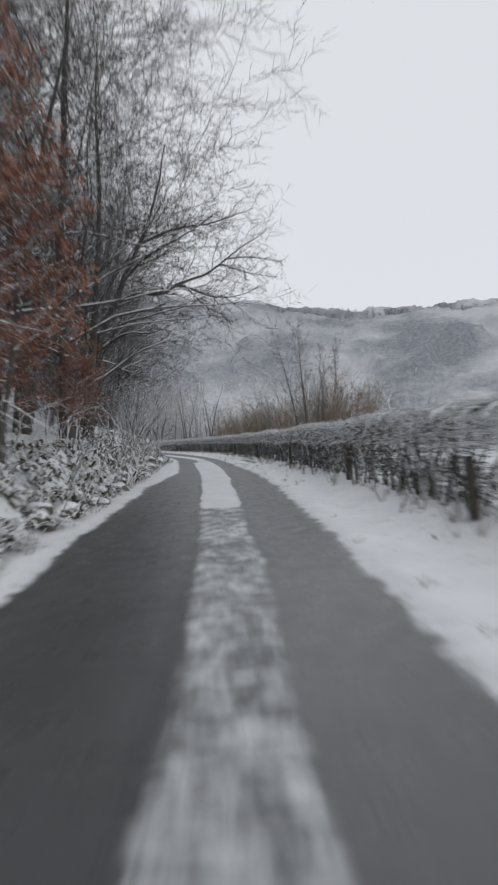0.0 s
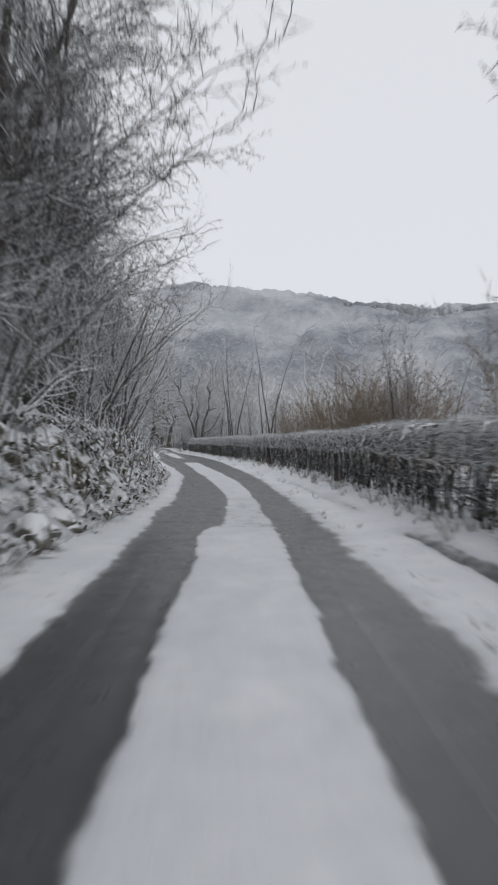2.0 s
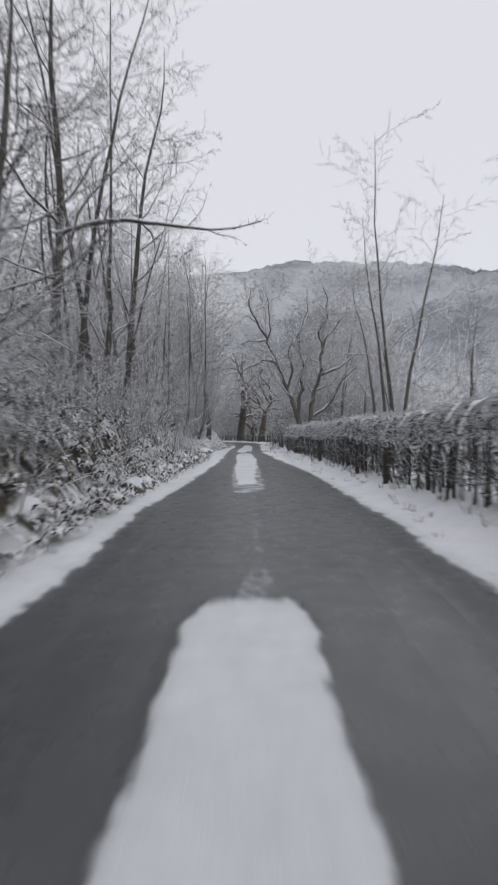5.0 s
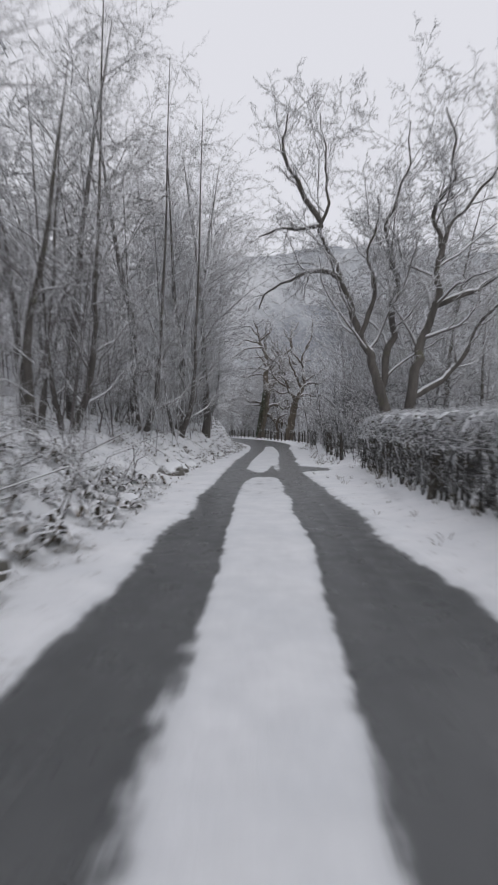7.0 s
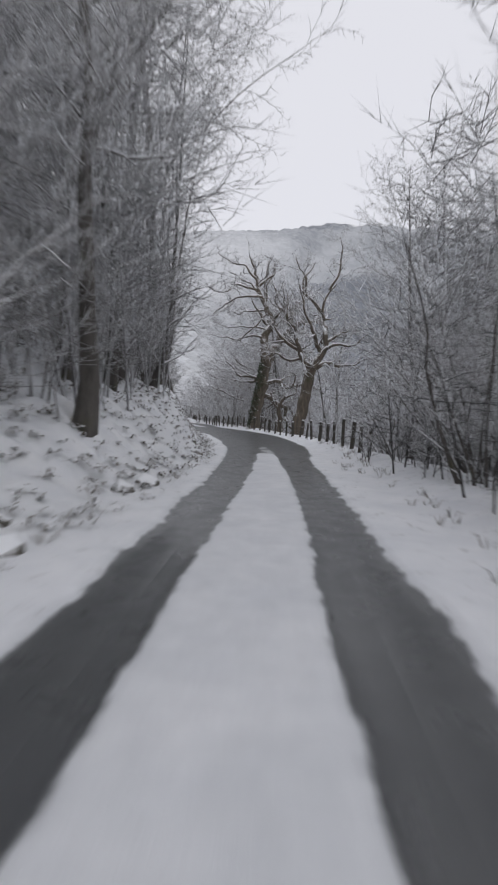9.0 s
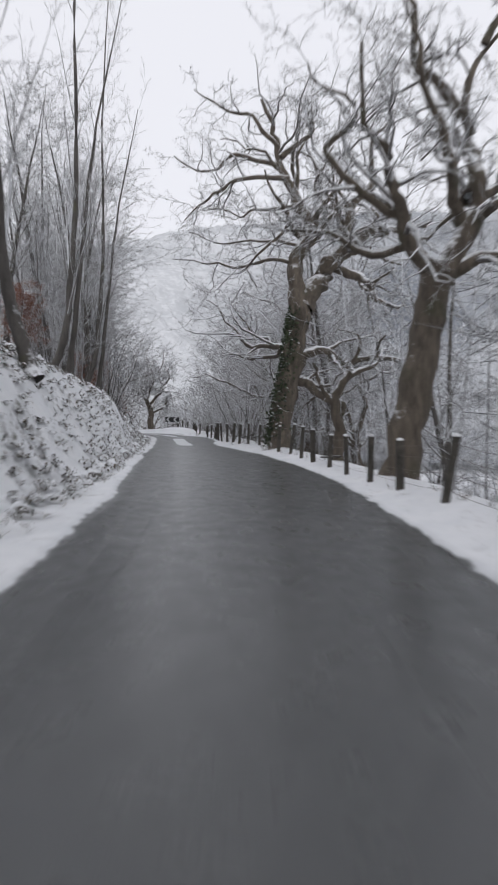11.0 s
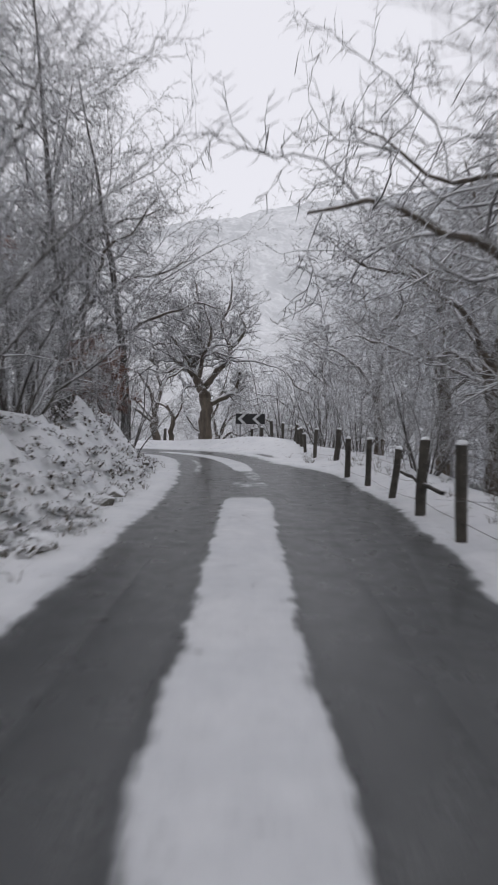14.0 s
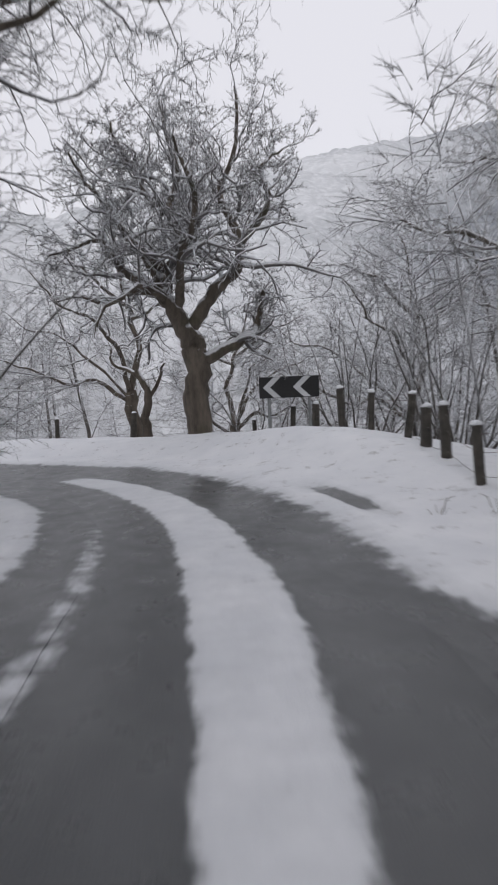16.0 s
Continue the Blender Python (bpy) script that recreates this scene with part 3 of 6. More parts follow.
def snow_cover(s, d):
    """How thickly snow lies on the lane and its verges: 0 bare tarmac, 1 and more closed snow."""
    row = s[:, 0]
    wob_l, wob_r = ragged(row, 11, 1.2)[:, None], ragged(row, 23, 1.3)[:, None]
    left = 1.25 * smooth((-d - EDGE_L(s) - wob_l) / SOFT_L(s) + 0.47)
    right = 1.25 * smooth((d - EDGE_R(s) - wob_r) / SOFT_R(s) + 0.47)
    out = np.maximum(left, right)
    for i, (a, b, s0, s1, full) in enumerate(STRIPS):
        q = (row > s0 - 1) & (row < s1 + 1)
        if q.any():
            r = row[q]
            wa, wb = ragged(r, 31 + i, 0.7)[:, None], ragged(r, 57 + i, 0.7)[:, None]
            e = np.minimum(d[q] - a(r)[:, None] - wa, b(r)[:, None] + wb - d[q])
            end = np.minimum(r - s0, s1 - r)[:, None]
            e = e - 0.09 * (1 - smooth(end / 1.5))
            v = full * smooth((e + 0.08) / 0.22) * smooth(end / 1.0)
            out[q] = np.maximum(out[q], v)
    for s0, s1, d0, d1, half, deep in RUTS:
        mid = d0 + (d1 - d0) * (s - s0) / (s1 - s0)
        out -= deep * 1.1 * smooth(1.6 - np.abs(d - mid) / half) * smooth(np.minimum(s - s0, s1 - s) / 1.0)
    return out


def covered(name, s0, s1, ds, d_of, nd, z_of, mat):
    """A sheet that carries how far snow covers it."""
    ob = strip(name, s0, s1, ds, d_of, nd, z_of, mat)
    s = np.arange(s0, s1 + ds / 2, ds)
    D = np.stack([d_of(s, q) for q in np.linspace(0, 1, nd)], 1)
    S = np.repeat(s[:, None], nd, 1)
    for key, values in (("cover", snow_cover(S, D)), ("along", S), ("across", D)):
        ob.data.attributes.new(key, "FLOAT", "POINT").data.foreach_set("value", np.asarray(values, np.float32).ravel())
    return ob


def crown_of_road(d):
    return -0.02 * (d / 2.5) ** 2


tagged(strip("road", -60, 196, 0.5, lambda s, u: -2.7 + 5.6 * u + 0 * s, 13, lambda s, d, u: -0.02 * ((d) / 2.5) ** 2, M_ROAD),
       "narrow wet tarmac lane with dark bare wheel tracks", "road", kind="structure")


def fold(s, q):
    """The farthest that a sheet may reach to the inside of the bend."""
    return np.where(s > 160, np.minimum(q, 3.6), q)


def bump_field(s, d, k, amp, seed):
    x, y = loc(s, d)
    return np.array([amp * n3(a, b, seed, k) for a, b in zip(x.ravel(), y.ravel())]).reshape(s.shape)


def verge_left_d(s, u):
    inner = EDGE_L(s) - 0.56
    return -(inner + (BANK_B(s) + 0.25 - inner) * u ** 1.2)


def snow_depth(s, d):
    """Height of the lying snow above the tarmac."""
    edge = np.where(d < 0, EDGE_L(s), EDGE_R(s))
    return crown_of_road(d) - 0.006 + 0.013 * smooth((np.abs(d) - edge + 0.55) / 0.2) + 0.045 * smooth(snow_cover(s, d) / 1.2) + rise(s, d)


tagged(covered("verge", -12, 182, 0.08, verge_left_d, 20, lambda s, d, u: snow_depth(s, d) + bump_field(s, d, 1.2, 0.018, 3) * smooth((u - 0.4) * 3), M_VERGE),
       "snow-covered grass verge beside the lane below a bank", "verge", kind="structure")


def verge_right_d(s, u):
    inner = EDGE_R(s) - 0.62
    return inner + (5.2 - inner) * u ** 1.6


tagged(covered("verge", -12, 186, 0.09, verge_right_d, 34, lambda s, d, u: snow_depth(s, d) + bump_field(s, d, 0.9, 0.03, 7) * smooth((u - 0.25) * 3), M_VERGE),
       "snow-covered verge under the hedge and the fence", "verge", kind="structure")


def bank_d(s, u):
    b = BANK_B(s) - 0.05
    return -fold(s, b + (8.5 - b) * u ** 1.25)


def bank_part(s0, s1, mat, label):
    tagged(strip("bank", s0, s1, 0.14, bank_d, 34,
                 lambda s, d, u: 0.03 + rise(s, d) + (bump_field(s, d, 0.9, 0.2, 13) + bump_field(s, d, 2.8, 0.16, 17)) * smooth((-d - BANK_B(s)) / 0.8) * smooth(BANK_H(s) / 0.8 + 0.15), mat),
           label, "bank", kind="structure")


bank_part(-12, 86.02, M_BANK, "rough roadside bank with broken snow cover")
bank_part(86.02, 184, M_SNOWBANK, "snow-covered roadside bank with earth showing through")


for s0, s1, label in ((-9, 20, "thin broken snow between the wheel tracks"), (20, 62, "smooth strip of snow between the wheel tracks"), (62, 71, "last scraps of snow between the wheel tracks"),
                      (71, 96, "wide strip of snow between the wheel tracks"), (96, 149, "wide strip of snow that thins out towards bare tarmac"), (149, 163, "narrow strip of grey snow on the lane"), (163, 186, "curving strip of snow round the bend")):
    tagged(covered("snow_strip", s0, s1, 0.1, lambda s, u: -1.0 + 2.0 * u + 0 * s, 41, lambda s, d, u: crown_of_road(d) - 0.006 + 0.01 * smooth(np.minimum(u, 1 - u) / 0.08) + 0.022 * smooth(snow_cover(s, d)), M_STRIP), label, "snow strip", kind="structure")


# ---- trees ----
TALL = dict(levels=3, seg=[12, 7, 4, 2], wander=[0.06, 0.19, 0.26, 0.34], up=[0.04, 0.05, 0.02, 0.0], kids=[26, 11, 13], angle=[50, 44, 50], ratio=[0.34, 0.42, 0.34], thin=[0.42, 0.48, 0.45],
            cone=0.5, tip=0.05, least=0.005)
TALL["from"] = [0.28, 0.15, 0.1]
LITE = dict(TALL, seg=[8, 4, 2, 1], kids=[18, 9, 11], least=0.0085, wander=[0.07, 0.18, 0.24, 0.0], ratio=[0.36, 0.42, 0.34])
DROOP = dict(levels=3, seg=[12, 9, 5, 2], wander=[0.05, 0.15, 0.22, 0.32], up=[0.03, 0.03, -0.01, -0.05], kids=[34, 17, 15], angle=[60, 42, 48], ratio=[0.5, 0.4, 0.3], thin=[0.34, 0.45, 0.5],
             cone=0.2, tip=0.05, least=0.007)
DROOP["from"] = [0.14, 0.15, 0.08]
OAK = dict(levels=4, seg=[8, 9, 7, 4, 2], wander=[0.12, 0.3, 0.36, 0.4, 0.4], up=[0.0, 0.05, 0.03, 0.02, 0.0], kids=[8, 9, 7, 8], angle=[60, 52, 54, 54], ratio=[0.6, 0.56, 0.5, 0.42],
           thin=[0.5, 0.52, 0.48, 0.48], cone=0.35, tip=0.2, least=0.0055)
OAK["gnarl"] = 0.3
OAK["from"] = [0.45, 0.2, 0.12, 0.08]
ASH = dict(OAK, wander=[0.07, 0.14, 0.18, 0.2, 0.2], up=[0.03, 0.07, 0.06, 0.03, 0.0], angle=[40, 38, 40, 42], kids=[10, 7, 6, 5], ratio=[0.5, 0.5, 0.48, 0.45])
ASH["from"] = [0.3, 0.2, 0.12, 0.08]
COPPICE = dict(levels=2, seg=[9, 3, 1], wander=[0.1, 0.2, 0.2], up=[0.02, 0.04, 0.02], kids=[15, 10], angle=[36, 42], ratio=[0.33, 0.42], thin=[0.45, 0.5], cone=0.4, tip=0.06, least=0.006)
COPPICE["from"] = [0.15, 0.08]
SHRUB = dict(levels=2, seg=[5, 3, 2], wander=[0.08, 0.1, 0.15], up=[0.08, 0.08, 0.05], kids=[7, 4], angle=[24, 26], ratio=[0.5, 0.45], thin=[0.55, 0.55], cone=0.3, tip=0.2, least=0.007)
SHRUB["from"] = [0.15, 0.1]


def many_stems(seed, n, spread, lean, length, r):
    rng = np.random.default_rng(seed)
    out = []
    for i in range(n):
        a = i * 6.283 / n + rng.uniform(-0.5, 0.5)
        k = rng.uniform(0.3, 1)
        out.append((math.cos(a) * spread * k, math.sin(a) * spread * k, math.cos(a) * lean * k, math.sin(a) * lean * k, length * rng.uniform(0.7, 1.05), r * rng.uniform(0.6, 1.1)))
    return out


def heading(s):
    """Degrees by which the lane's direction is turned from +y to the left."""
    return math.degrees(math.atan2(-np.interp(s, CS, CT[:, 0]), np.interp(s, CS, CT[:, 1])))


def put(thing, s, d, rz=0.0, scale=1.0, sink=0.0):
    """Stands a thing beside the lane; its own x then points across the lane, its y along it, turned by rz."""
    x, y = loc(s, d)
    z = float(ground_z(x, y)[0])
    thing.matrix_basis = pose(float(x), float(y), z - sink, 0, 0, rz + heading(s)) @ Matrix.Diagonal((scale, scale, scale, 1))
    return thing


def again(src, s, d, rz, scale=1.0, sink=0.0):
    x, y = loc(s, d)
    z = float(ground_z(x, y)[0])
    ob = copy_thing(src, pose(float(x), float(y), z - sink, 0, 0, rz + heading(s)))
    ob.scale = (scale, scale, scale)
    return ob


TREES = "bare woodland trees"
tall_a = tagged(make_tree("tree", 1, TALL, [(0, 0, 0.02, 0.03, 14.5, 0.15)], M_BARK, M_TWIG), "tall slender bare tree with snow on its branches", "tree", TREES)
tall_b = tagged(make_tree("tree", 2, dict(TALL, kids=[15, 9, 10]), many_stems(2, 3, 0.35, 0.16, 14.0, 0.14), M_BARK, M_TWIG), "bare tree with three stems and snowy twigs", "tree", TREES)
tall_c = tagged(make_tree("tree", 3, dict(TALL, kids=[18, 9, 11]), [], M_BARK, M_TWIG, boughs=[
    ([(-0.7, 0, -0.3), (-0.1, 0, 0.6), (0.35, 0, 2.4), (0.5, 0.1, 6), (0.7, 0.2, 14.5)], 0.17, 0.01, 0), ([(-0.5, 0, 0.2), (-0.9, 0.1, 2.5), (-1.5, 0.2, 10.5)], 0.10, 0.008, 0)]),
    "tall bare tree with a trunk that curves up from the slope", "tree", TREES)
droop = tagged(make_tree("tree", 4, DROOP, [(0, 0, 0.04, 0.0, 16.5, 0.21), (0.5, 0.5, 0.12, 0.1, 14.5, 0.15)], M_BARK, M_DARKTWIG, 1, 1), "large bare tree with long sweeping boughs over the lane", "tree", TREES)
SWEEP = dict(DROOP, cone=0.5, ratio=[0.48, 0.42, 0.32], least=0.0065)
SWEEP["from"] = [0.28, 0.15, 0.08]
sweep = tagged(make_tree("tree", 14, dict(SWEEP, kids=[26, 12, 12], angle=[54, 40, 44]), [(0, 0, 0.06, 0.0, 14.5, 0.19)], M_BARK, M_TWIG), "bare tree with wide snow-laden branches", "tree", TREES)
lite_a = tagged(make_tree("tree", 11, LITE, [(0, 0, 0.03, 0.0, 14.0, 0.14)], M_BARK, M_TWIG, 1, 1), "bare tree with frosted twigs among the wood", "tree", TREES)
lite_b = tagged(make_tree("tree", 12, dict(LITE, kids=[11, 8, 9]), many_stems(12, 2, 0.3, 0.12, 13.0, 0.13), M_BARK, M_TWIG, 1, 1), "bare twin-stemmed tree with frosted twigs in the wood", "tree", TREES)
lite_c = tagged(make_tree("tree", 13, dict(LITE, angle=[55, 45, 45], ratio=[0.45, 0.45, 0.45]), [(0, 0, -0.06, 0.05, 11.0, 0.16)], M_BARK, M_TWIG, 1, 2), "spreading bare tree with snow along its branches", "tree", TREES)
hazel = tagged(make_tree("tree", 5, COPPICE, many_stems(5, 13, 0.5, 0.6, 6.5, 0.05), M_BARK, M_TWIG, 0, 1), "hazel coppice with many thin arching snowy stems", "tree", TREES)
hazel_b = tagged(make_tree("tree", 6, dict(COPPICE, up=[-0.02, 0.02, 0.0], kids=[16, 9]), many_stems(6, 11, 0.4, 0.9, 5.0, 0.04), M_BARK, M_TWIG, 0, 1), "spreading snowy hazel bush with thin bent stems", "tree", TREES)
willow = tagged(make_tree("bush", 7, SHRUB, many_stems(7, 30, 0.9, 0.55, 3.4, 0.022), M_WILLOW, M_WILLOW, 9, 9), "orange-brown leafless willow bush beyond the hedge", "bush", "willow bushes")
lean_tree = tagged(make_tree("tree", 15, dict(DROOP, kids=[14, 16, 11], wander=[0.05, 0.11, 0.2, 0.3], ratio=[0.45, 0.34, 0.34]), [], M_BARK, M_DARKTWIG, 1, 1, [
    ([(-0.2, 0, -0.4), (0.3, 0, 2.4), (0.9, 0, 4.3), (1.75, 0, 6.2), (2.7, 0, 8.2), (3.4, 0, 11.0)], 0.20, 0.02, 0),
    ([(1.1, 0, 4.7), (1.9, 0, 5.25), (3.0, 0, 5.3), (3.65, 0, 5.65), (4.8, 0, 6.05), (5.5, 0, 6.55), (6.1, 0, 7.0), (7.2, 0, 7.7)], 0.095, 0.012, 1),
    ([(3.6, 0, 5.65), (4.4, 0.2, 5.4), (5.1, 0.3, 5.2), (5.95, 0.4, 5.25), (6.9, 0.5, 5.6)], 0.06, 0.01, 1),
    ([(3.9, 0, 5.6), (4.7, -0.3, 4.7), (5.4, -0.4, 4.3)], 0.035, 0.008, 1),
    ([(5.3, 0, 6.4), (6.3, -0.2, 6.0), (7.2, -0.3, 5.8)], 0.04, 0.008, 1),
    ([(5.5, 0, 6.6), (6.6, 0.2, 6.7), (7.8, 0.3, 6.5)], 0.045, 0.008, 1),
    ([(2.2, 0, 7.2), (3.6, 0.4, 7.9), (5.2, 0.5, 8.2), (6.8, 0.6, 8.8)], 0.08, 0.012, 1),
    ([(1.5, 0, 5.7), (2.6, -0.5, 6.6), (4.0, -0.7, 7.3), (5.4, -0.8, 8.2)], 0.07, 0.012, 1),
    ([(0.6, 0, 3.2), (1.6, -0.4, 3.7), (2.6, -0.6, 3.7), (3.6, -0.6, 4.1)], 0.06, 0.012, 1)]), "leaning bare tree whose boughs reach over the lane", "tree", TREES)
spread = tagged(make_tree("tree", 16, dict(DROOP, cone=0.55, angle=[56, 42, 48], kids=[30, 13, 12]), [(0, 0, 0.05, 0.0, 14.0, 0.17), (-0.4, 0.4, -0.04, 0.1, 12.5, 0.13)], M_BARK, M_DARKTWIG, 1, 2), "dense bare tree with snow along its dark boughs", "tree", TREES)
put(spread, 37, -4.8)
put(lean_tree, 22.8, -4.6)
put(tall_a, 30, -5.6)
put(tall_b, 73.8, -4.6, 40)
put(tall_c, 104.2, -3.7, 0)
put(droop, 19, -4.6, 0)
put(sweep, 110.5, -3.6, 0)
for s, d, rz, k in ((103, -5.8, 90, 1.0), (98, -6.4, 200, 0.9), (116, -4.6, 60, 0.9), (88, -5.6, 150, 0.75), (83.5, -4.8, 20, 0.6), (90.5, -4.7, 300, 0.6), (122, -5.5, 0, 1.0), (127, -6.5, 120, 1.0), (118.5, -4.8, 180, 1.15), (114, -5.2, 0, 1.1), (124.2, -4.6, 0, 1.5), (152, -4.8, 60, 0.95), (149.6, -7.6, 220, 0.8), (160.5, -6.2, 100, 0.95), (158, -5.2, 200, 0.72), (163.5, -5.6, 80, 0.75),
                    (124, 6.5, 100, 0.9)):
    again(sweep, s, d, rz, k)
put(lite_a, 60, -9, 0)
put(lite_b, 66, -10, 0)
put(lite_c, 118, -9, 0)
put(hazel, 156.5, -4.4, 0)
put(hazel_b, 36, -4.0, 0)
put(willow, 50, 7.6, 0)
# single trees that stand out
for s, d, rz, k in ((13.5, -5.4, 200, 0.95), (16.4, -5.2, 80, 0.8)):
    again(droop, s, d, rz, k)
for s, d, rz, k in ((41, -4.7, 180, 0.95), (25, -4.9, 60, 1.0), (30, -7.0, 300, 0.9), (33, -5.3, 120, 0.95), (46, -5.0, 20, 0.85), (50, -5.0, 150, 0.9), (38.6, -5.8, 250, 1.1), (43.4, -4.9, 70, 1.05), (34.8, -5.0, 10, 1.05), (54, -5.6, 100, 0.8), (58, -5.6, 210, 0.75), (68.5, -5.0, 0, 0.75)):
    again(spread, s, d, rz, k)
for s, d, rz, k in ((153.4, -5.4, 250, 0.9), (157.4, -5.0, 130, 0.9), (161.5, -5.0, 20, 0.75), (154.5, -6.0, 200, 0.85), (158, -6.4, 300, 0.85), (160.5, 7.2, 170, 0.8), (155.6, 6.4, 150, 0.75), (148.5, 6.2, 80, 0.9), (152.5, 6.8, 330, 0.95), (156.8, 8.2, 260, 1.0), (161.5, 9.6, 50, 1.0)):
    again(sweep, s, d, rz, k)
for s, d, rz, k in ((8, -5.0, 30, 1.0), (22, -6.5, 100, 1.1), (76.8, -3.9, 210, 0.85), (84, 6.0, 10, 0.6)):
    again(tall_a, s, d, rz, k)
for s, d, rz, k in ((16, -6, 0, 1.0), (43, -5.2, 0, 0.75), (64, 5.2, 30, 0.66), (77.5, 5.0, 90, 0.8), (130, -5.5, 20, 1.0), (81, -5.0, 90, 0.8)):
    again(tall_b, s, d, rz, k)
for s, d, rz, k in ((101.5, -4.6, -20, 1.0), (121, -3.9, 0, 0.95), (95, -5.2, 15, 0.95), (75.6, -4.5, 10, 0.95), (157, -5.4, 40, 0.9)):
    again(tall_c, s, d, rz, k)
for s, d, rz, k in ((41, -3.8, 80, 0.95), (46, -3.6, 10, 1.05), (51, -3.8, 200, 1.05), (56, -4.2, 120, 0.95), (154, 3.3, 0, 0.75), (163.0, 3.9, 40, 0.45), (168.4, 4.6, 60, 0.5), (109.3, 3.6, 90, 0.8)):
    again(hazel, s, d, rz, k)
for s, d, rz, k in ((31, -3.7, 80, 0.9), (66, -4.3, 10, 0.8), (71, -4.4, 100, 0.7), (79, -3.8, 30, 0.7), (82.6, -3.8, 200, 0.6), (158, -4.6, 120, 1.0), (161, -4.2, 20, 0.8), (112, 4.4, 0, 0.9), (119, 4.2, 45, 0.8)):
    again(hazel_b, s, d, rz, k)

bough_tree = tagged(make_tree("tree", 18, dict(TALL, kids=[20, 7, 9]), [], M_BARK, M_DARKTWIG, 1, 2, [
    ([(-0.1, 0, -0.4), (0.0, 0, 2.0), (0.2, 0.1, 5.0), (0.1, 0, 9.0), (0.4, 0, 13.5)], 0.17, 0.012, 0),
    ([(0.1, 0, 4.2), (1.3, 0, 4.5), (2.6, 0, 4.4), (3.6, 0.1, 4.3), (4.4, 0.1, 4.3), (5.1, 0.1, 4.45)], 0.07, 0.012, 1)]), "bare tree with one long level bough over the lane", "tree", TREES)
put(bough_tree, 72.0, -4.7)

BIRCH = dict(TALL, seg=[10, 6, 4, 2], kids=[24, 9, 9], angle=[38, 40, 46], ratio=[0.25, 0.42, 0.34], least=0.0062, wander=[0.05, 0.14, 0.22, 0.3])
BIRCH["from"] = [0.22, 0.12, 0.08]
birch = tagged(make_tree("tree", 19, BIRCH, many_stems(19, 4, 0.45, 0.11, 8.6, 0.07), M_BARK, M_BRUSH, 1, 1), "slender many-stemmed birch beyond the hedge", "tree", TREES)
put(birch, 35.6, 6.9)
again(birch, 36.8, 8.6, 100, 0.85)
again(birch, 46, 6.6, 40, 0.62)
again(birch, 66.5, 6.4, 220, 0.6)

POLE = dict(TALL, kids=[13, 7, 7], angle=[26, 34, 40], ratio=[0.3, 0.42, 0.42], wander=[0.035, 0.09, 0.15, 0.2])
POLE["from"] = [0.34, 0.2, 0.1]
pole_tree = tagged(make_tree("tree", 17, POLE, [], M_BARK, M_TWIG, 1, 2, [
    ([(-0.5, 0, -0.5), (-0.2, 0, 0.3), (0.15, 0, 2.0), (0.4, 0, 6.0), (0.35, 0, 11.0), (0.6, 0, 17.0)], 0.15, 0.015, 0),
    ([(0.2, 0.3, -0.3), (0.5, 0.3, 3.0), (0.9, 0.4, 7.0), (1.8, 0.4, 12.0)], 0.10, 0.012, 0)]), "tall pole-like stems leaning up from the bank", "tree", TREES)
put(pole_tree, 148.6, -4.0)
for s, d, rz, k in ((142.6, -4.4, 10, 1.05), (135.4, -4.2, 160, 1.15), (131.6, -4.4, 20, 1.2)):
    again(pole_tree, s, d, rz, k)

wood = np.random.default_rng(21)


def scatter(kinds, n, s0, s1, d0, d1, lo=0.75, hi=1.15, gap=1.5, sink=0.1):
    done = []
    tries = 0
    while len(done) < n and tries < n * 30:
        tries += 1
        s, d = wood.uniform(s0, s1), wood.uniform(d0, d1)
        x, y = loc(s, d)
        if any((x - a) ** 2 + (y - b) ** 2 < gap * gap for a, b in done):
            continue
        ls, ld = lane(x, y)
        if abs(ld[0]) < min(abs(d0), abs(d1)) - 0.2:
            continue
        done.append((x, y))
        kind, rz, k = kinds[wood.integers(len(kinds))], wood.uniform(0, 360), wood.uniform(lo, hi)
        if not (134 < s < 150 and -17 < d < 0):  # a gap in the wood above the pole-like stems
            again(kind, s, d, rz, k, sink)


LITES = [lite_a, lite_b, lite_c]
again(sweep, 47.2, -4.9, 60, 0.95)
again(sweep, 106.2, -4.3, 130, 0.9)
# the wooded slope above the bank
scatter(LITES, 20, 4, 66, -13, -6.2, 0.85, 1.2, 2.0)
scatter([hazel_b], 10, 6, 62, -7, -4.5, 0.6, 0.9, 2.0)
scatter(LITES, 26, 66, 150, -14, -6.2, 0.8, 1.15, 2.0)
scatter([hazel_b, hazel], 10, 66, 128, -8, -5, 0.5, 0.75, 2.0)
scatter(LITES, 16, 138, 164, -16, -7.6, 0.7, 1.0, 1.8)
scatter(LITES, 9, 151, 162, -9, -4.9, 1.0, 1.25, 1.6)
# the wood below the fence and round the bend
scatter(LITES, 24, 104, 158, 6.5, 18, 0.75, 1.1, 2.2)
scatter(LITES, 16, 166, 185, 12, 22, 0.6, 0.95, 2.0)
scatter(LITES, 10, 178, 200, -16, -4.5, 0.6, 0.9, 2.0)
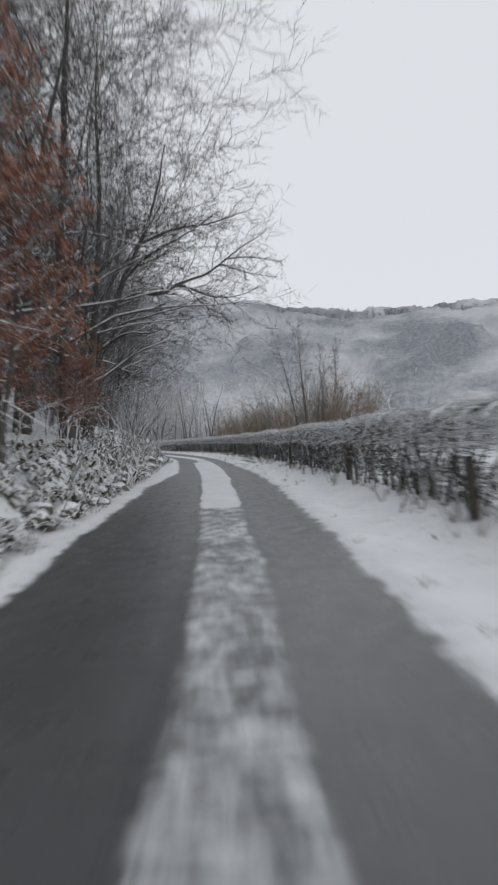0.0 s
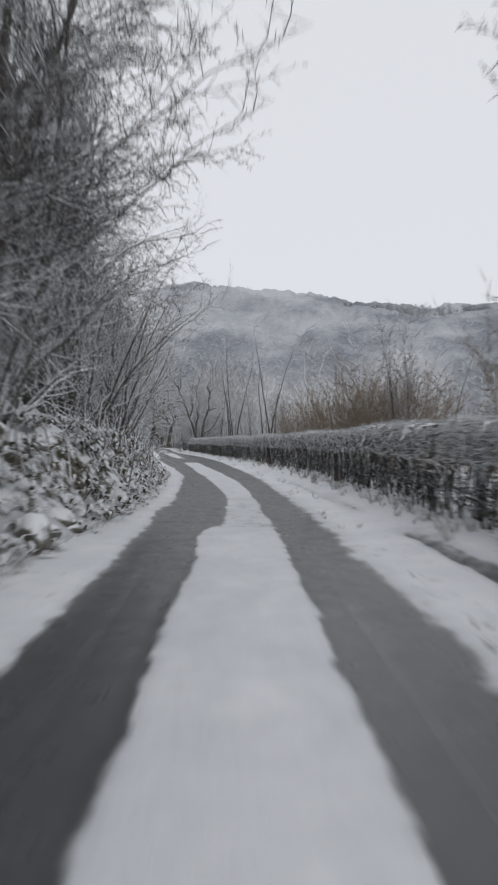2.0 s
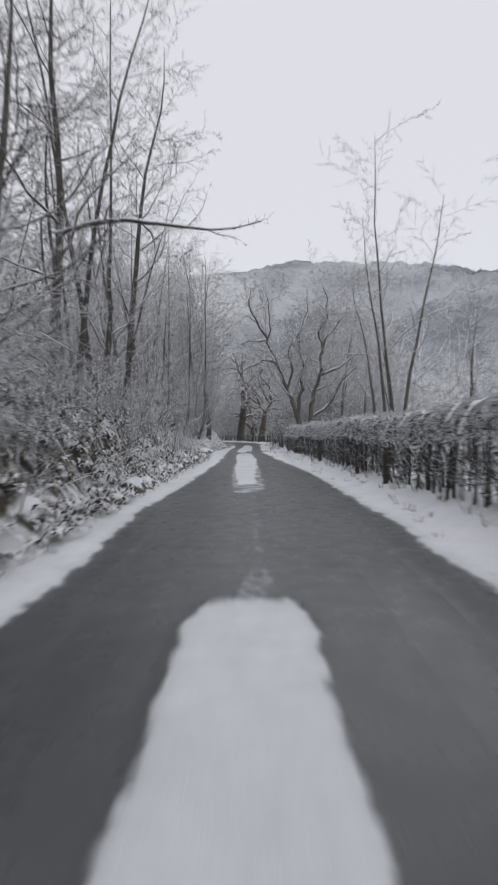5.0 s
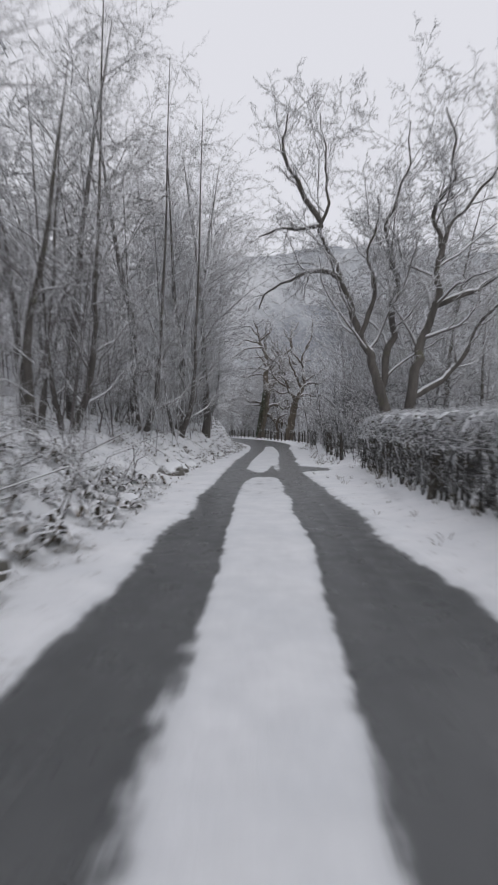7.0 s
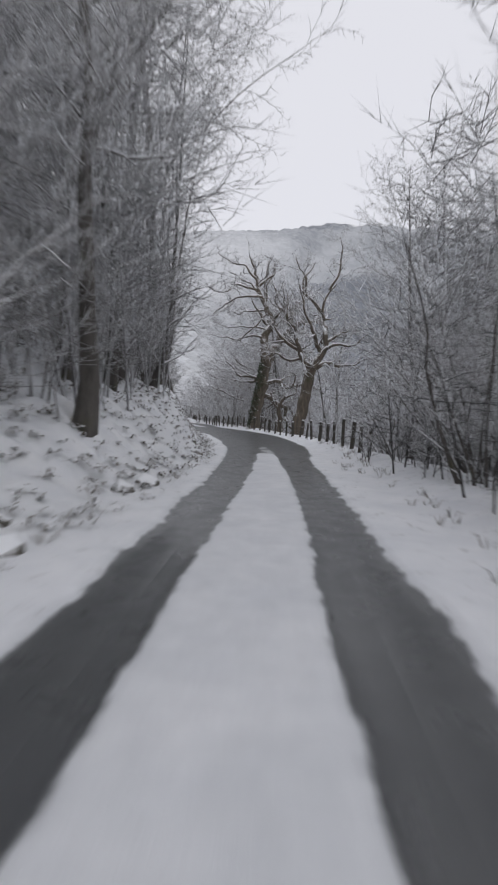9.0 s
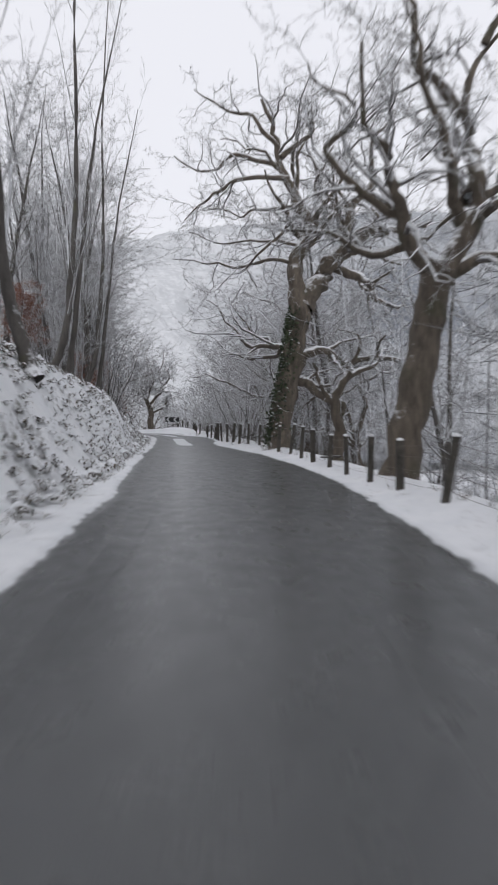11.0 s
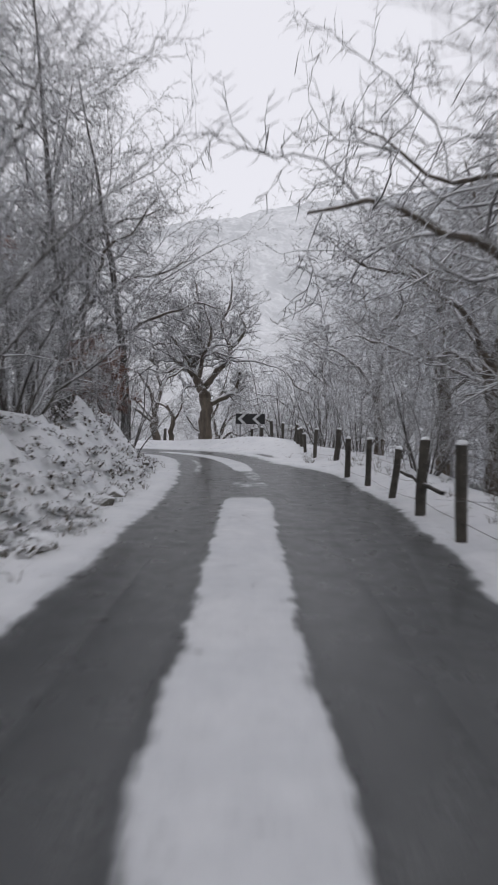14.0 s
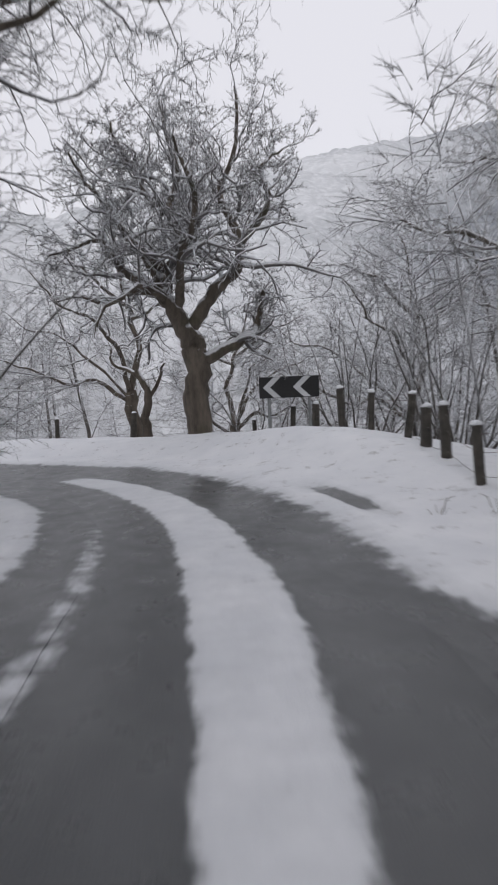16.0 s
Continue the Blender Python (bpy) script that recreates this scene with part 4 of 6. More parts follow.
# beyond the hedge
for s, d, k in ((36.2, 8.0, 1.45), (37.6, 9.4, 1.5), (35.6, 9.9, 1.35), (38.4, 7.8, 1.2), (50, 6.4, 1.25), (51.4, 7.6, 1.4), (49.2, 7.6, 1.3), (52.6, 6.3, 1.1), (47.6, 6.9, 1.0), (57, 6.2, 1.0), (59, 7.2, 1.2), (61.5, 6.4, 0.9)):
    again(willow, s, d, s * 77, k)
scatter([willow], 12, 40, 74, 7.5, 16, 0.9, 1.3)
scatter([lite_a, lite_b], 9, 56, 96, 7, 20, 0.5, 0.8, 3)


# ---- oaks ----
OAKS = "old oaks"
oak_near = tagged(make_tree("oak_tree", 41, dict(OAK, kids=[8, 10, 8, 9]), [], M_OAK, M_TWIG, 1, 3, [
    ([(0, 0, -0.3), (0.15, 0, 1.2), (0.5, 0, 2.9), (0.75, 0, 4.1)], 0.36, 0.33, -1),
    ([(0.72, 0, 3.9), (1.2, 0.1, 5.0), (1.5, 0.2, 6.2), (1.3, 0.4, 7.6), (1.9, 0.3, 9.2)], 0.27, 0.03, 1),
    ([(0.7, 0, 4.0), (0.1, -0.1, 4.6), (-0.15, -0.2, 5.2), (-0.35, -0.3, 6.1), (-0.9, -0.2, 6.8), (-1.1, 0.0, 8.2)], 0.19, 0.025, 1),
    ([(1.2, 0.1, 5.1), (0.6, -0.6, 5.9), (-0.1, -1.1, 7.0), (-0.6, -1.0, 8.6)], 0.14, 0.02, 1),
    ([(0.8, 0, 4.0), (1.7, -0.3, 4.35), (2.6, -0.5, 4.3), (4.0, -0.4, 4.8)], 0.17, 0.025, 1),
    ([(-0.1, -0.1, 5.1), (-1.0, -0.2, 5.4), (-1.5, 0, 6.3), (-1.2, 0, 7.2), (-2.0, 0.2, 8.0)], 0.11, 0.02, 1),
    ([(0.1, 0, 4.6), (-0.9, 0.3, 4.5), (-1.6, 0.3, 4.9), (-2.4, 0.4, 5.0)], 0.09, 0.02, 1),
    ([(1.3, 0.4, 7.4), (0.6, 0.5, 8.4), (0.2, 0.3, 9.6), (-0.5, 0.5, 10.6)], 0.12, 0.02, 1),
    ([(1.7, 0.3, 8.8), (2.4, 0.3, 10.4), (2.2, 0.2, 12.0)], 0.09, 0.02, 1),
    ([(1.35, 0.2, 5.6), (2.4, 0.4, 6.0), (3.4, 0.2, 6.9)], 0.15, 0.02, 1)]),
    "thick-trunked gnarled oak leaning beside the lane", "tree", OAKS)
put(oak_near, 134.3, 3.7)
ivy_way = [(-0.05, 0, -0.4), (0.2, 0, 1.4), (0.5, 0, 3.0), (0.7, 0, 4.4), (0.85, 0, 5.5)]
oak_ivy = tagged(make_tree("oak_tree", 42, dict(OAK, kids=[8, 10, 8, 9]), [], M_OAK, M_TWIG, 1, 3, [
    (ivy_way, 0.46, 0.41, -1),
    ([(0.8, 0, 5.2), (0.7, 0, 6.2), (0.68, 0, 7.2), (1.0, 0.1, 8.4), (0.55, 0.0, 9.4), (0.1, 0.1, 10.6), (-0.25, 0.2, 11.8), (-0.7, 0.3, 13.2)], 0.38, 0.06, 1),
    ([(0.9, 0, 5.3), (1.4, 0.1, 6.2), (2.1, 0.2, 7.1), (3.0, 0.3, 8.25), (3.7, 0.3, 8.65), (5.0, 0.4, 8.7), (6.2, 0.5, 9.2)], 0.43, 0.05, 1),
    ([(2.75, 0.2, 8.0), (2.9, 0.3, 9.2), (3.7, 0.3, 10.4), (3.7, 0.2, 12.0), (4.5, 0.3, 13.2)], 0.22, 0.03, 1),
    ([(2.2, 0.2, 7.1), (3.1, 0.0, 6.6), (4.0, -0.1, 5.8), (5.2, -0.1, 5.8)], 0.24, 0.05, 1),
    ([(0.6, 0, 2.6), (1.3, 0.1, 2.5), (2.0, 0.1, 1.95), (2.6, 0.2, 1.5), (2.8, 0.2, 0.7)], 0.22, 0.13, 2),
    ([(0.7, 0, 3.4), (1.75, -0.1, 3.75), (3.0, 0.1, 3.45), (4.7, 0.0, 3.5), (5.6, 0.1, 3.0)], 0.21, 0.06, 1),
    ([(0.7, 0, 4.0), (0.3, 1.6, 4.0), (-0.6, 3.0, 4.4), (-1.4, 3.6, 5.2), (-2.3, 4.4, 6.4)], 0.16, 0.02, 1),
    ([(0.6, 0.6, 4.0), (0.2, 2.6, 3.7), (-0.7, 4.6, 3.9), (-1.8, 6.0, 4.2)], 0.12, 0.015, 1),
    ([(0.75, 0, 7.0), (-0.4, 0.2, 7.2), (-1.6, 0.3, 6.9), (-2.8, 0.4, 6.9), (-4.0, 0.5, 7.1)], 0.09, 0.015, 1),
    ([(0.8, 0, 7.7), (-0.4, 0.1, 7.9), (-1.8, 0.3, 7.7), (-3.2, 0.3, 7.9)], 0.075, 0.015, 1),
    ([(0.6, 0, 9.2), (-0.6, 0.2, 9.0), (-1.6, 0.3, 8.7), (-2.8, 0.4, 8.9)], 0.08, 0.015, 1),
    ([(0.3, 0, 10.2), (-1.2, 0, 10.2), (-2.3, 0.2, 9.6), (-3.0, 0.2, 9.1), (-3.6, 0.3, 8.5)], 0.11, 0.02, 1),
    ([(0.1, 0.1, 10.7), (-1.5, 0.2, 10.9), (-2.6, 0.2, 10.4), (-4.2, 0.3, 10.8)], 0.11, 0.02, 1),
    ([(0.0, 0.1, 11.0), (1.0, 0.2, 12.0), (1.3, 0.1, 13.2)], 0.13, 0.02, 1),
    ([(-0.1, 0.1, 11.4), (-1.2, 0.3, 12.4), (-2.2, 0.2, 12.6), (-3.2, 0.3, 13.4)], 0.10, 0.02, 1),
    ([(1.0, 0, 8.3), (1.8, 0.2, 9.2), (1.5, 0.3, 10.4), (2.2, 0.2, 11.6)], 0.12, 0.02, 1)]),
    "old oak with ivy up its trunk and crooked snowy limbs", "tree", OAKS)
put(oak_ivy, 145.0, 3.2)
ri = np.random.default_rng(9)
iw = catmull3(ivy_way, 12)
ik = (ri.uniform(0, 1, 1500) ** 1.5 * 46).astype(int)
ia = ri.normal(3.5, 0.6, 1500)
ic = iw[ik] + np.stack([np.cos(ia), np.sin(ia), ri.normal(0, 0.3, 1500)], 1) * np.stack([np.full(1500, 0.46), np.full(1500, 0.46), np.full(1500, 0.2)], 1)
ic += ri.normal(0, 0.05, ic.shape)
iu, iv = unit(ri.normal(0, 1, ic.shape)), unit(ri.normal(0, 1, ic.shape))
tagged(part("ivy", quads("ivy", ic, iu * 0.075, iv * 0.06, M_IVY), oak_ivy, "dark ivy leaves dusted with snow"), kind="stuff")
oak_bend = tagged(make_tree("oak_tree", 45, dict(OAK, kids=[8, 14, 10, 12], up=[0.0, 0.02, 0.02, 0.02, 0.0], thin=[0.5, 0.6, 0.55, 0.5], least=0.0065, wander=[0.12, 0.36, 0.42, 0.45, 0.45]), [], M_OAK, M_TWIG, 1, 3, [
    ([(0.0, 0, -0.3), (0.0, 0, 0.5), (0.03, 0, 1.3), (-0.05, 0, 1.75)], 0.25, 0.2, -1),
    ([(0.0, 0, 1.5), (-0.18, 0, 1.94), (-0.49, 0, 2.57), (-0.54, 0.1, 3.09), (-0.28, 0, 3.5), (-0.49, 0.1, 4.1), (-0.28, 0.1, 5.0), (-0.6, 0.1, 5.9)], 0.19, 0.02, 1),
    ([(-0.1, 0, 1.9), (0.3, -0.1, 2.4), (0.77, 0, 2.9), (0.87, 0.1, 3.5), (0.6, 0, 4.1), (0.77, 0.1, 5.0), (0.97, 0, 5.9)], 0.14, 0.02, 1),
    ([(0.03, 0, 1.26), (0.55, -0.1, 1.6), (1.03, -0.1, 1.83), (1.24, 0, 2.15), (1.35, 0, 2.5)], 0.12, 0.04, 1),
    ([(-0.45, 0, 2.5), (-1.02, 0.1, 3.0), (-1.54, 0, 3.5), (-1.9, 0.1, 3.7), (-2.5, 0.1, 3.4)], 0.11, 0.02, 1),
    ([(-0.54, 0.1, 3.05), (-1.1, 0, 3.7), (-1.54, 0.1, 4.5), (-2.06, 0.1, 5.0)], 0.1, 0.02, 1),
    ([(-0.45, 0.1, 4.0), (-1.1, 0.3, 4.9), (-1.3, 0.4, 5.6)], 0.08, 0.02, 1),
    ([(0.85, 0.1, 3.4), (1.4, 0, 3.9), (1.3, 0.1, 4.7), (1.7, 0.1, 5.2)], 0.08, 0.02, 1),
    ([(-0.3, 0, 2.3), (-0.1, -0.6, 3.0), (0.1, -1.0, 3.9), (-0.2, -1.2, 4.8)], 0.1, 0.02, 1),
    ([(-0.45, 0.1, 2.7), (-0.3, 0.8, 3.4), (0.1, 1.2, 4.3), (0.2, 1.3, 5.2)], 0.1, 0.02, 1),
    ([(-0.2, 0, 2.0), (-0.7, 0.3, 2.1), (-1.1, 0.4, 1.5)], 0.05, 0.02, 2)]),
    "broad gnarled oak on the outside of the bend", "tree", OAKS)


def stand(thing, x, y, rz, scale=1.0, sink=0.0):
    thing.matrix_basis = pose(x, y, float(ground_z(x, y)[0]) - sink, 0, 0, rz) @ Matrix.Diagonal((scale, scale, scale, 1))
    return thing


stand(oak_bend, -52.3, 164.8, 35, 1.12)
oak_three = tagged(make_tree("oak_tree", 47, dict(ASH, kids=[15, 8, 8, 8], wander=[0.07, 0.2, 0.28, 0.32, 0.35], ratio=[0.34, 0.5, 0.45, 0.42], cone=0.25, least=0.006), [], M_BARK, M_TWIG, 1, 3, [
    ([(0.0, 0, -0.3), (-0.15, 0, 1.2), (-0.55, 0, 2.4), (-0.8, 0, 3.3), (-1.15, 0, 4.0), (-1.45, 0, 5.0), (-1.75, 0.1, 5.9), (-2.3, 0.1, 7.4), (-2.1, 0.2, 9.0), (-2.3, 0.2, 10.6)], 0.19, 0.012, 0),
    ([(0.15, 0.3, -0.3), (-0.1, 0.3, 1.2), (-0.3, 0.3, 2.4), (0.05, 0.3, 4.4), (0.0, 0.4, 5.9), (-0.25, 0.4, 7.3), (0.3, 0.5, 9.0), (0.5, 0.5, 10.6)], 0.165, 0.012, 0),
    ([(0.3, 0, -0.3), (0.35, 0, 1.4), (0.75, 0, 3.5), (1.1, 0, 5.0), (1.5, 0.1, 6.5), (2.6, 0.2, 8.4), (3.4, 0.2, 10.0)], 0.2, 0.012, 0),
    ([(-1.7, 0.1, 5.7), (-2.2, 0, 5.95), (-2.65, 0, 5.85), (-3.05, 0, 5.6), (-3.7, 0, 5.2), (-4.1, 0, 4.7)], 0.10, 0.02, 1),
    ([(-2.25, 0.1, 7.3), (-3.2, 0.2, 7.3), (-4.2, 0.2, 7.0)], 0.09, 0.02, 1),
    ([(-2.3, 0.1, 7.4), (-3.0, 0, 8.4), (-3.4, 0.1, 9.6), (-3.3, 0.1, 10.6)], 0.11, 0.02, 1),
    ([(-1.1, 0, 3.9), (-0.7, -0.3, 5.0), (-0.9, -0.4, 6.4), (-0.6, -0.4, 8.0)], 0.09, 0.02, 1),
    ([(0.45, 0, 2.0), (1.7, 0, 2.9), (2.7, 0, 4.3), (3.6, 0, 5.5)], 0.11, 0.03, 1),
    ([(1.1, 0, 4.8), (2.4, -0.1, 5.3), (3.6, 0, 6.2), (4.6, 0, 6.5)], 0.10, 0.02, 1),
    ([(1.4, 0.1, 6.2), (1.3, 0.2, 7.6), (1.8, 0.2, 9.2), (1.6, 0.2, 10.8)], 0.10, 0.02, 1)]),
    "tall bare tree with three spreading trunks behind the hedge", "tree", OAKS)
put(oak_three, 97.0, 3.9)
stump_oak = tagged(make_tree("oak_tree", 49, OAK, [], M_OAK, M_TWIG, 1, 2, [
    ([(0, 0, -0.3), (0.05, 0, 0.8), (-0.1, 0, 1.6), (0.3, 0, 2.4)], 0.17, 0.1, -1), ([(-0.05, 0, 1.4), (-0.5, 0, 2.0), (-0.8, 0, 2.6)], 0.08, 0.03, 2),
    ([(0.2, 0, 2.2), (0.9, 0, 2.6), (1.4, 0, 3.4)], 0.08, 0.03, 2)]), "short crooked oak trunk by the fence", "tree", OAKS)
put(stump_oak, 138.3, 3.5)
small_oak = copy_thing(stump_oak, pose(0, 0, 0))
stand(small_oak, -55.6, 166.8, 200, 0.8)


oak_wide = tagged(make_tree("oak_tree", 51, dict(OAK, kids=[8, 13, 9, 9], up=[0.0, 0.03, 0.02, 0.02, 0.0]), [], M_OAK, M_TWIG, 1, 3, [
    ([(0, 0, -0.4), (0, 0, 2.0), (0.2, 0, 3.7)], 0.27, 0.24, -1),
    ([(0.2, 0, 3.3), (1.2, -0.6, 4.1), (2.4, -1.0, 4.2), (3.8, -1.2, 4.8), (5.2, -1.4, 4.9)], 0.105, 0.014, 1),
    ([(0.2, 0, 3.6), (0.9, 0.6, 5.2), (2.2, 1.0, 6.2), (3.6, 1.2, 6.6), (4.8, 1.4, 7.4)], 0.105, 0.014, 1),
    ([(0.2, 0, 3.6), (-0.2, 0.2, 5.5), (0.4, 0.3, 7.4), (1.2, 0.4, 9.6)], 0.14, 0.014, 1),
    ([(0.1, 0, 3.0), (-1.0, -1.0, 4.2), (-1.6, -2.2, 5.2), (-1.4, -3.4, 6.0)], 0.09, 0.014, 1),
    ([(0.3, -0.1, 3.6), (1.2, -1.8, 5.6), (2.0, -3.2, 6.2), (3.0, -4.2, 7.0)], 0.085, 0.014, 1),
    ([(0.3, 0.3, 6.8), (1.8, 0.3, 7.8), (3.4, 0.2, 8.4)], 0.08, 0.02, 1),
    ([(0.2, 0.3, 6.4), (-1.4, 0.6, 7.2), (-2.6, 0.5, 8.6)], 0.08, 0.02, 1)]),
    "wide old oak with level snow-laden limbs", "tree", OAKS)
stand(oak_wide, -52.8, 157.4, 40, 0.95)
again(oak_wide, 151.5, 8.8, 185, 1.05)
again(oak_wide, 165.5, 6.9, 150, 0.95)
again(oak_wide, 157.5, 9.0, 170, 1.15)
again(oak_wide, 158.0, 7.8, 200, 1.35)
again(oak_wide, 165.0, 9.2, 150, 1.15)
again(oak_wide, 176.5, 10.5, 150, 0.9)
for src, x, y, rz, k in ((oak_wide, -45.6, 167.4, 150, 0.8), (oak_wide, -50.2, 172.5, 250, 0.85), (oak_wide, -56.5, 172.0, 20, 0.75), (oak_wide, -42.5, 164.5, 120, 0.85), (hazel, -50.6, 168.6, 0, 0.85),
                         (hazel, -47.6, 166.9, 60, 0.7), (hazel, -49.2, 170.2, 120, 0.95), (hazel_b, -53.4, 169.4, 30, 1.0), (lite_c, -46.6, 173.5, 0, 0.9), (lite_c, -53.0, 176.5, 70, 0.9), (lite_a, -43.5, 171.0, 10, 0.75)):
    stand(copy_thing(src, pose(0, 0, 0)), x, y, rz, k, 0.05)
# the inside of the bend
for src, x, y, rz, k in ((sweep, -50.7, 157.9, 60, 0.85), (sweep, -52.0, 156.8, 160, 0.95), (spread, -53.2, 156.2, 100, 0.75), (spread, -51.5, 156.6, 30, 0.7), (sweep, -54.0, 157.3, 240, 0.85), (hazel, -50.2, 157.3, 0, 0.6), (hazel_b, -51.8, 158.3, 40, 0.7), (lite_c, -55.2, 157.6, 20, 0.8), (lite_c, -53.2, 155.6, 200, 0.9), (hazel, -53.6, 158.2, 90, 0.6)):
    stand(copy_thing(src, pose(0, 0, 0)), x, y, rz, k, 0.05)


# ---- beech with its brown leaves ----
def leafy(thing, seed, n, z0, z1, spread, size, mat, label):
    rng = np.random.default_rng(seed)
    crown = next(c for c in thing.children if c.name.startswith("crown"))
    co = np.empty(len(crown.data.vertices) * 3, np.float32)
    crown.data.vertices.foreach_get("co", co)
    co = co.reshape(-1, 3)
    co = co[(co[:, 2] > z0) & (co[:, 2] < z1)]
    c = co[rng.integers(0, len(co), n)] + rng.normal(0, spread, (n, 3))
    u = unit(rng.normal(0, 1, (n, 3)) + np.array([0, 0, -0.8]))
    v = unit(np.cross(u, rng.normal(0, 1, (n, 3))))
    k = rng.uniform(0.7, 1.3, (n, 1)) * size
    tagged(part("leaves", quads("leaves", c, u * k, v * k * 0.55, mat), thing, label), kind="stuff")


beech = tagged(make_tree("beech_tree", 61, dict(TALL, kids=[26, 10, 7], angle=[65, 45, 45], ratio=[0.42, 0.45, 0.4], up=[0.04, 0.0, 0.0, 0.0]), [(0, 0, 0.02, 0, 7.5, 0.09), (0.5, 0.3, 0.1, 0, 6.5, 0.07)], M_BARK, M_TWIG),
               "young beech hung with dry russet leaves and snow", "tree", "beeches")
leafy(beech, 62, 14000, 1.0, 7.2, 0.06, 0.052, M_BEECH, "dry russet leaves")
put(beech, 9.8, -4.1, 0, 0.82)
again(beech, 6.5, -4.4, 130, 0.9)
again(beech, 12.6, -4.5, 250, 0.55)
again(beech, 16.5, -4.0, 20, 0.4)
again(beech, 83, -6.5, 20, 0.35)
again(beech, 148, -7.0, 20, 0.45)
stand(copy_thing(beech, pose(0, 0, 0)), -50.6, 156.7, 0, 0.42)
again(beech, 158.8, -4.7, 160, 0.5)
again(beech, 152.4, -4.7, 240, 0.34)


# ---- young wood and far wood ----
def brushwood(name, seed, x, y, h, first, second, radius, mat, label, lean=0.1, low=0.15, steep=(15, 62), reach=0.34, stout=1.6, dome=0.0):
    """A thicket of many small bare trees: stems, shoots and twigs as thin tubes."""
    rng = np.random.default_rng(seed)
    n = len(x)
    z = ground_z(x, y)
    base = np.stack([x, y, z - 0.2], 1)
    axis = unit(np.stack([rng.normal(0, lean, n), rng.normal(0, lean, n), np.ones(n)], 1))
    chains = [(np.stack([b, b + a * k * 0.5, b + a * k * 0.86]), np.array([radius * stout, radius * stout * 0.65, radius * 0.4]) * k / 7) for b, a, k in zip(base, axis, h)]
    i = np.repeat(np.arange(n), first)
    u = rng.uniform(low, 0.98, n * first)
    az, el = rng.uniform(0, 6.283, n * first), np.radians(rng.uniform(*steep, n * first))
    d = np.stack([np.cos(az) * np.cos(el), np.sin(az) * np.cos(el), np.sin(el)], 1)
    p0 = base[i] + axis[i] * (u * h[i])[:, None]
    ln = h[i] * reach * ((1 - dome) * (1 - 0.6 * u) + dome * np.sin(np.pi * (u - low * 0.6) / (1 - low * 0.6)) ** 0.7) * rng.uniform(0.6, 1.2, n * first)
    p1 = p0 + d * ln[:, None]
    mid = (p0 + p1) / 2 + rng.normal(0, 0.09, p0.shape) * ln[:, None]
    k = h[i] / 7
    chains += [(np.stack([a, m, b]), np.array([0.85, 0.5, 0]) * radius * q) for a, m, b, q in zip(p0, mid, p1, k)]
    j = np.repeat(np.arange(n * first), second)
    w = rng.uniform(0.15, 1, len(j))
    v = w[:, None]
    q0 = np.where(v < 0.5, p0[j] + (mid - p0)[j] * 2 * v, mid[j] + (p1 - mid)[j] * (2 * v - 1))
    dd = unit(d[j] + rng.normal(0, 0.55, (len(j), 3)))
    q1 = q0 + dd * (ln[j] * rng.uniform(0.25, 0.6, len(j)))[:, None]
    chains += [(np.stack([a, b]), np.array([radius * 0.5, 0]) * q) for a, b, q in zip(q0, q1, k[j])]
    ob = new(name, tubes(name, chains, mat, lambda c: 3, False))
    return tagged(ob, label, "thicket" if "thicket" in name else "wood", kind="stuff")


rb = np.random.default_rng(77)


def along(n, s0, s1, d0, d1, keep=None):
    s, d = rb.uniform(s0, s1, n), rb.uniform(d0, d1, n)
    x, y = loc(s, d)
    ls, ld = lane(x, y)
    ok = np.abs(ld) > min(abs(d0), abs(d1)) - 0.3
    return x[ok], y[ok]


def young(n, s0, s1, d0, d1, h0, h1, seed, first=12, second=4, radius=0.016, mat=None, label="dense thicket of thin snowy saplings on the slope", steep=(5, 55)):
    x, y = along(n, s0, s1, d0, d1)
    brushwood("thicket", seed, x, y, rb.uniform(h0, h1, len(x)), first, second, radius, mat or M_TWIG, label, 0.14, 0.15, steep)


young(110, 6, 62, -7.5, -4.4, 3.0, 8.5, 101, 16, 11, 0.016, M_BRUSH)
young(170, -5, 70, -24, -7, 8, 14, 102, 14, 9, 0.022, M_TWIG)
young(130, 62, 132, -8, -4.6, 2.0, 6.0, 103, 14, 9)
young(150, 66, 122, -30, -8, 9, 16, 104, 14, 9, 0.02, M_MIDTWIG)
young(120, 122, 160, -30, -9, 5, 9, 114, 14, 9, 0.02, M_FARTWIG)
young(120, 84, 126, -12, -4.6, 4, 9, 116, 13, 11, 0.013, M_BRUSH, "dense thicket of grey-brown twigs above the bank")
young(60, 18, 62, -9, -4.6, 4, 8, 117, 20, 13, 0.013, M_BRUSH, "dense thicket of grey-brown twigs above the bank")
young(140, 97, 126, -7, -3.6, 2.5, 7.5, 119, 18, 11, 0.018, M_TWIG, "thicket of thin saplings on the snowy slope")
young(56, 64, 79, -4.3, -2.9, 1.3, 2.4, 121, 20, 12, 0.04, M_TWIG, "snow-laden bramble mounds on the bank")
young(90, 62, 92, -4.4, -2.7, 0.7, 1.7, 118, 16, 10, 0.03, M_TWIG, "snow-laden bramble mounds on the bank")
young(90, 147, 164, -8.5, -4.3, 3.0, 9.0, 105, 17, 12, 0.015)
young(46, 112, 132, 8, 16, 14, 18, 120, 20, 13, 0.016, M_MIDTWIG, "tall thicket of snowy trees below the fence")
young(110, 102, 172, 6.0, 13, 8, 13, 106, 18, 12, 0.016, M_MIDTWIG, "thicket of snowy trees below the fence")
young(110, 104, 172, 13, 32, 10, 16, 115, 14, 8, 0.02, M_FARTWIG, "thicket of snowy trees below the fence")
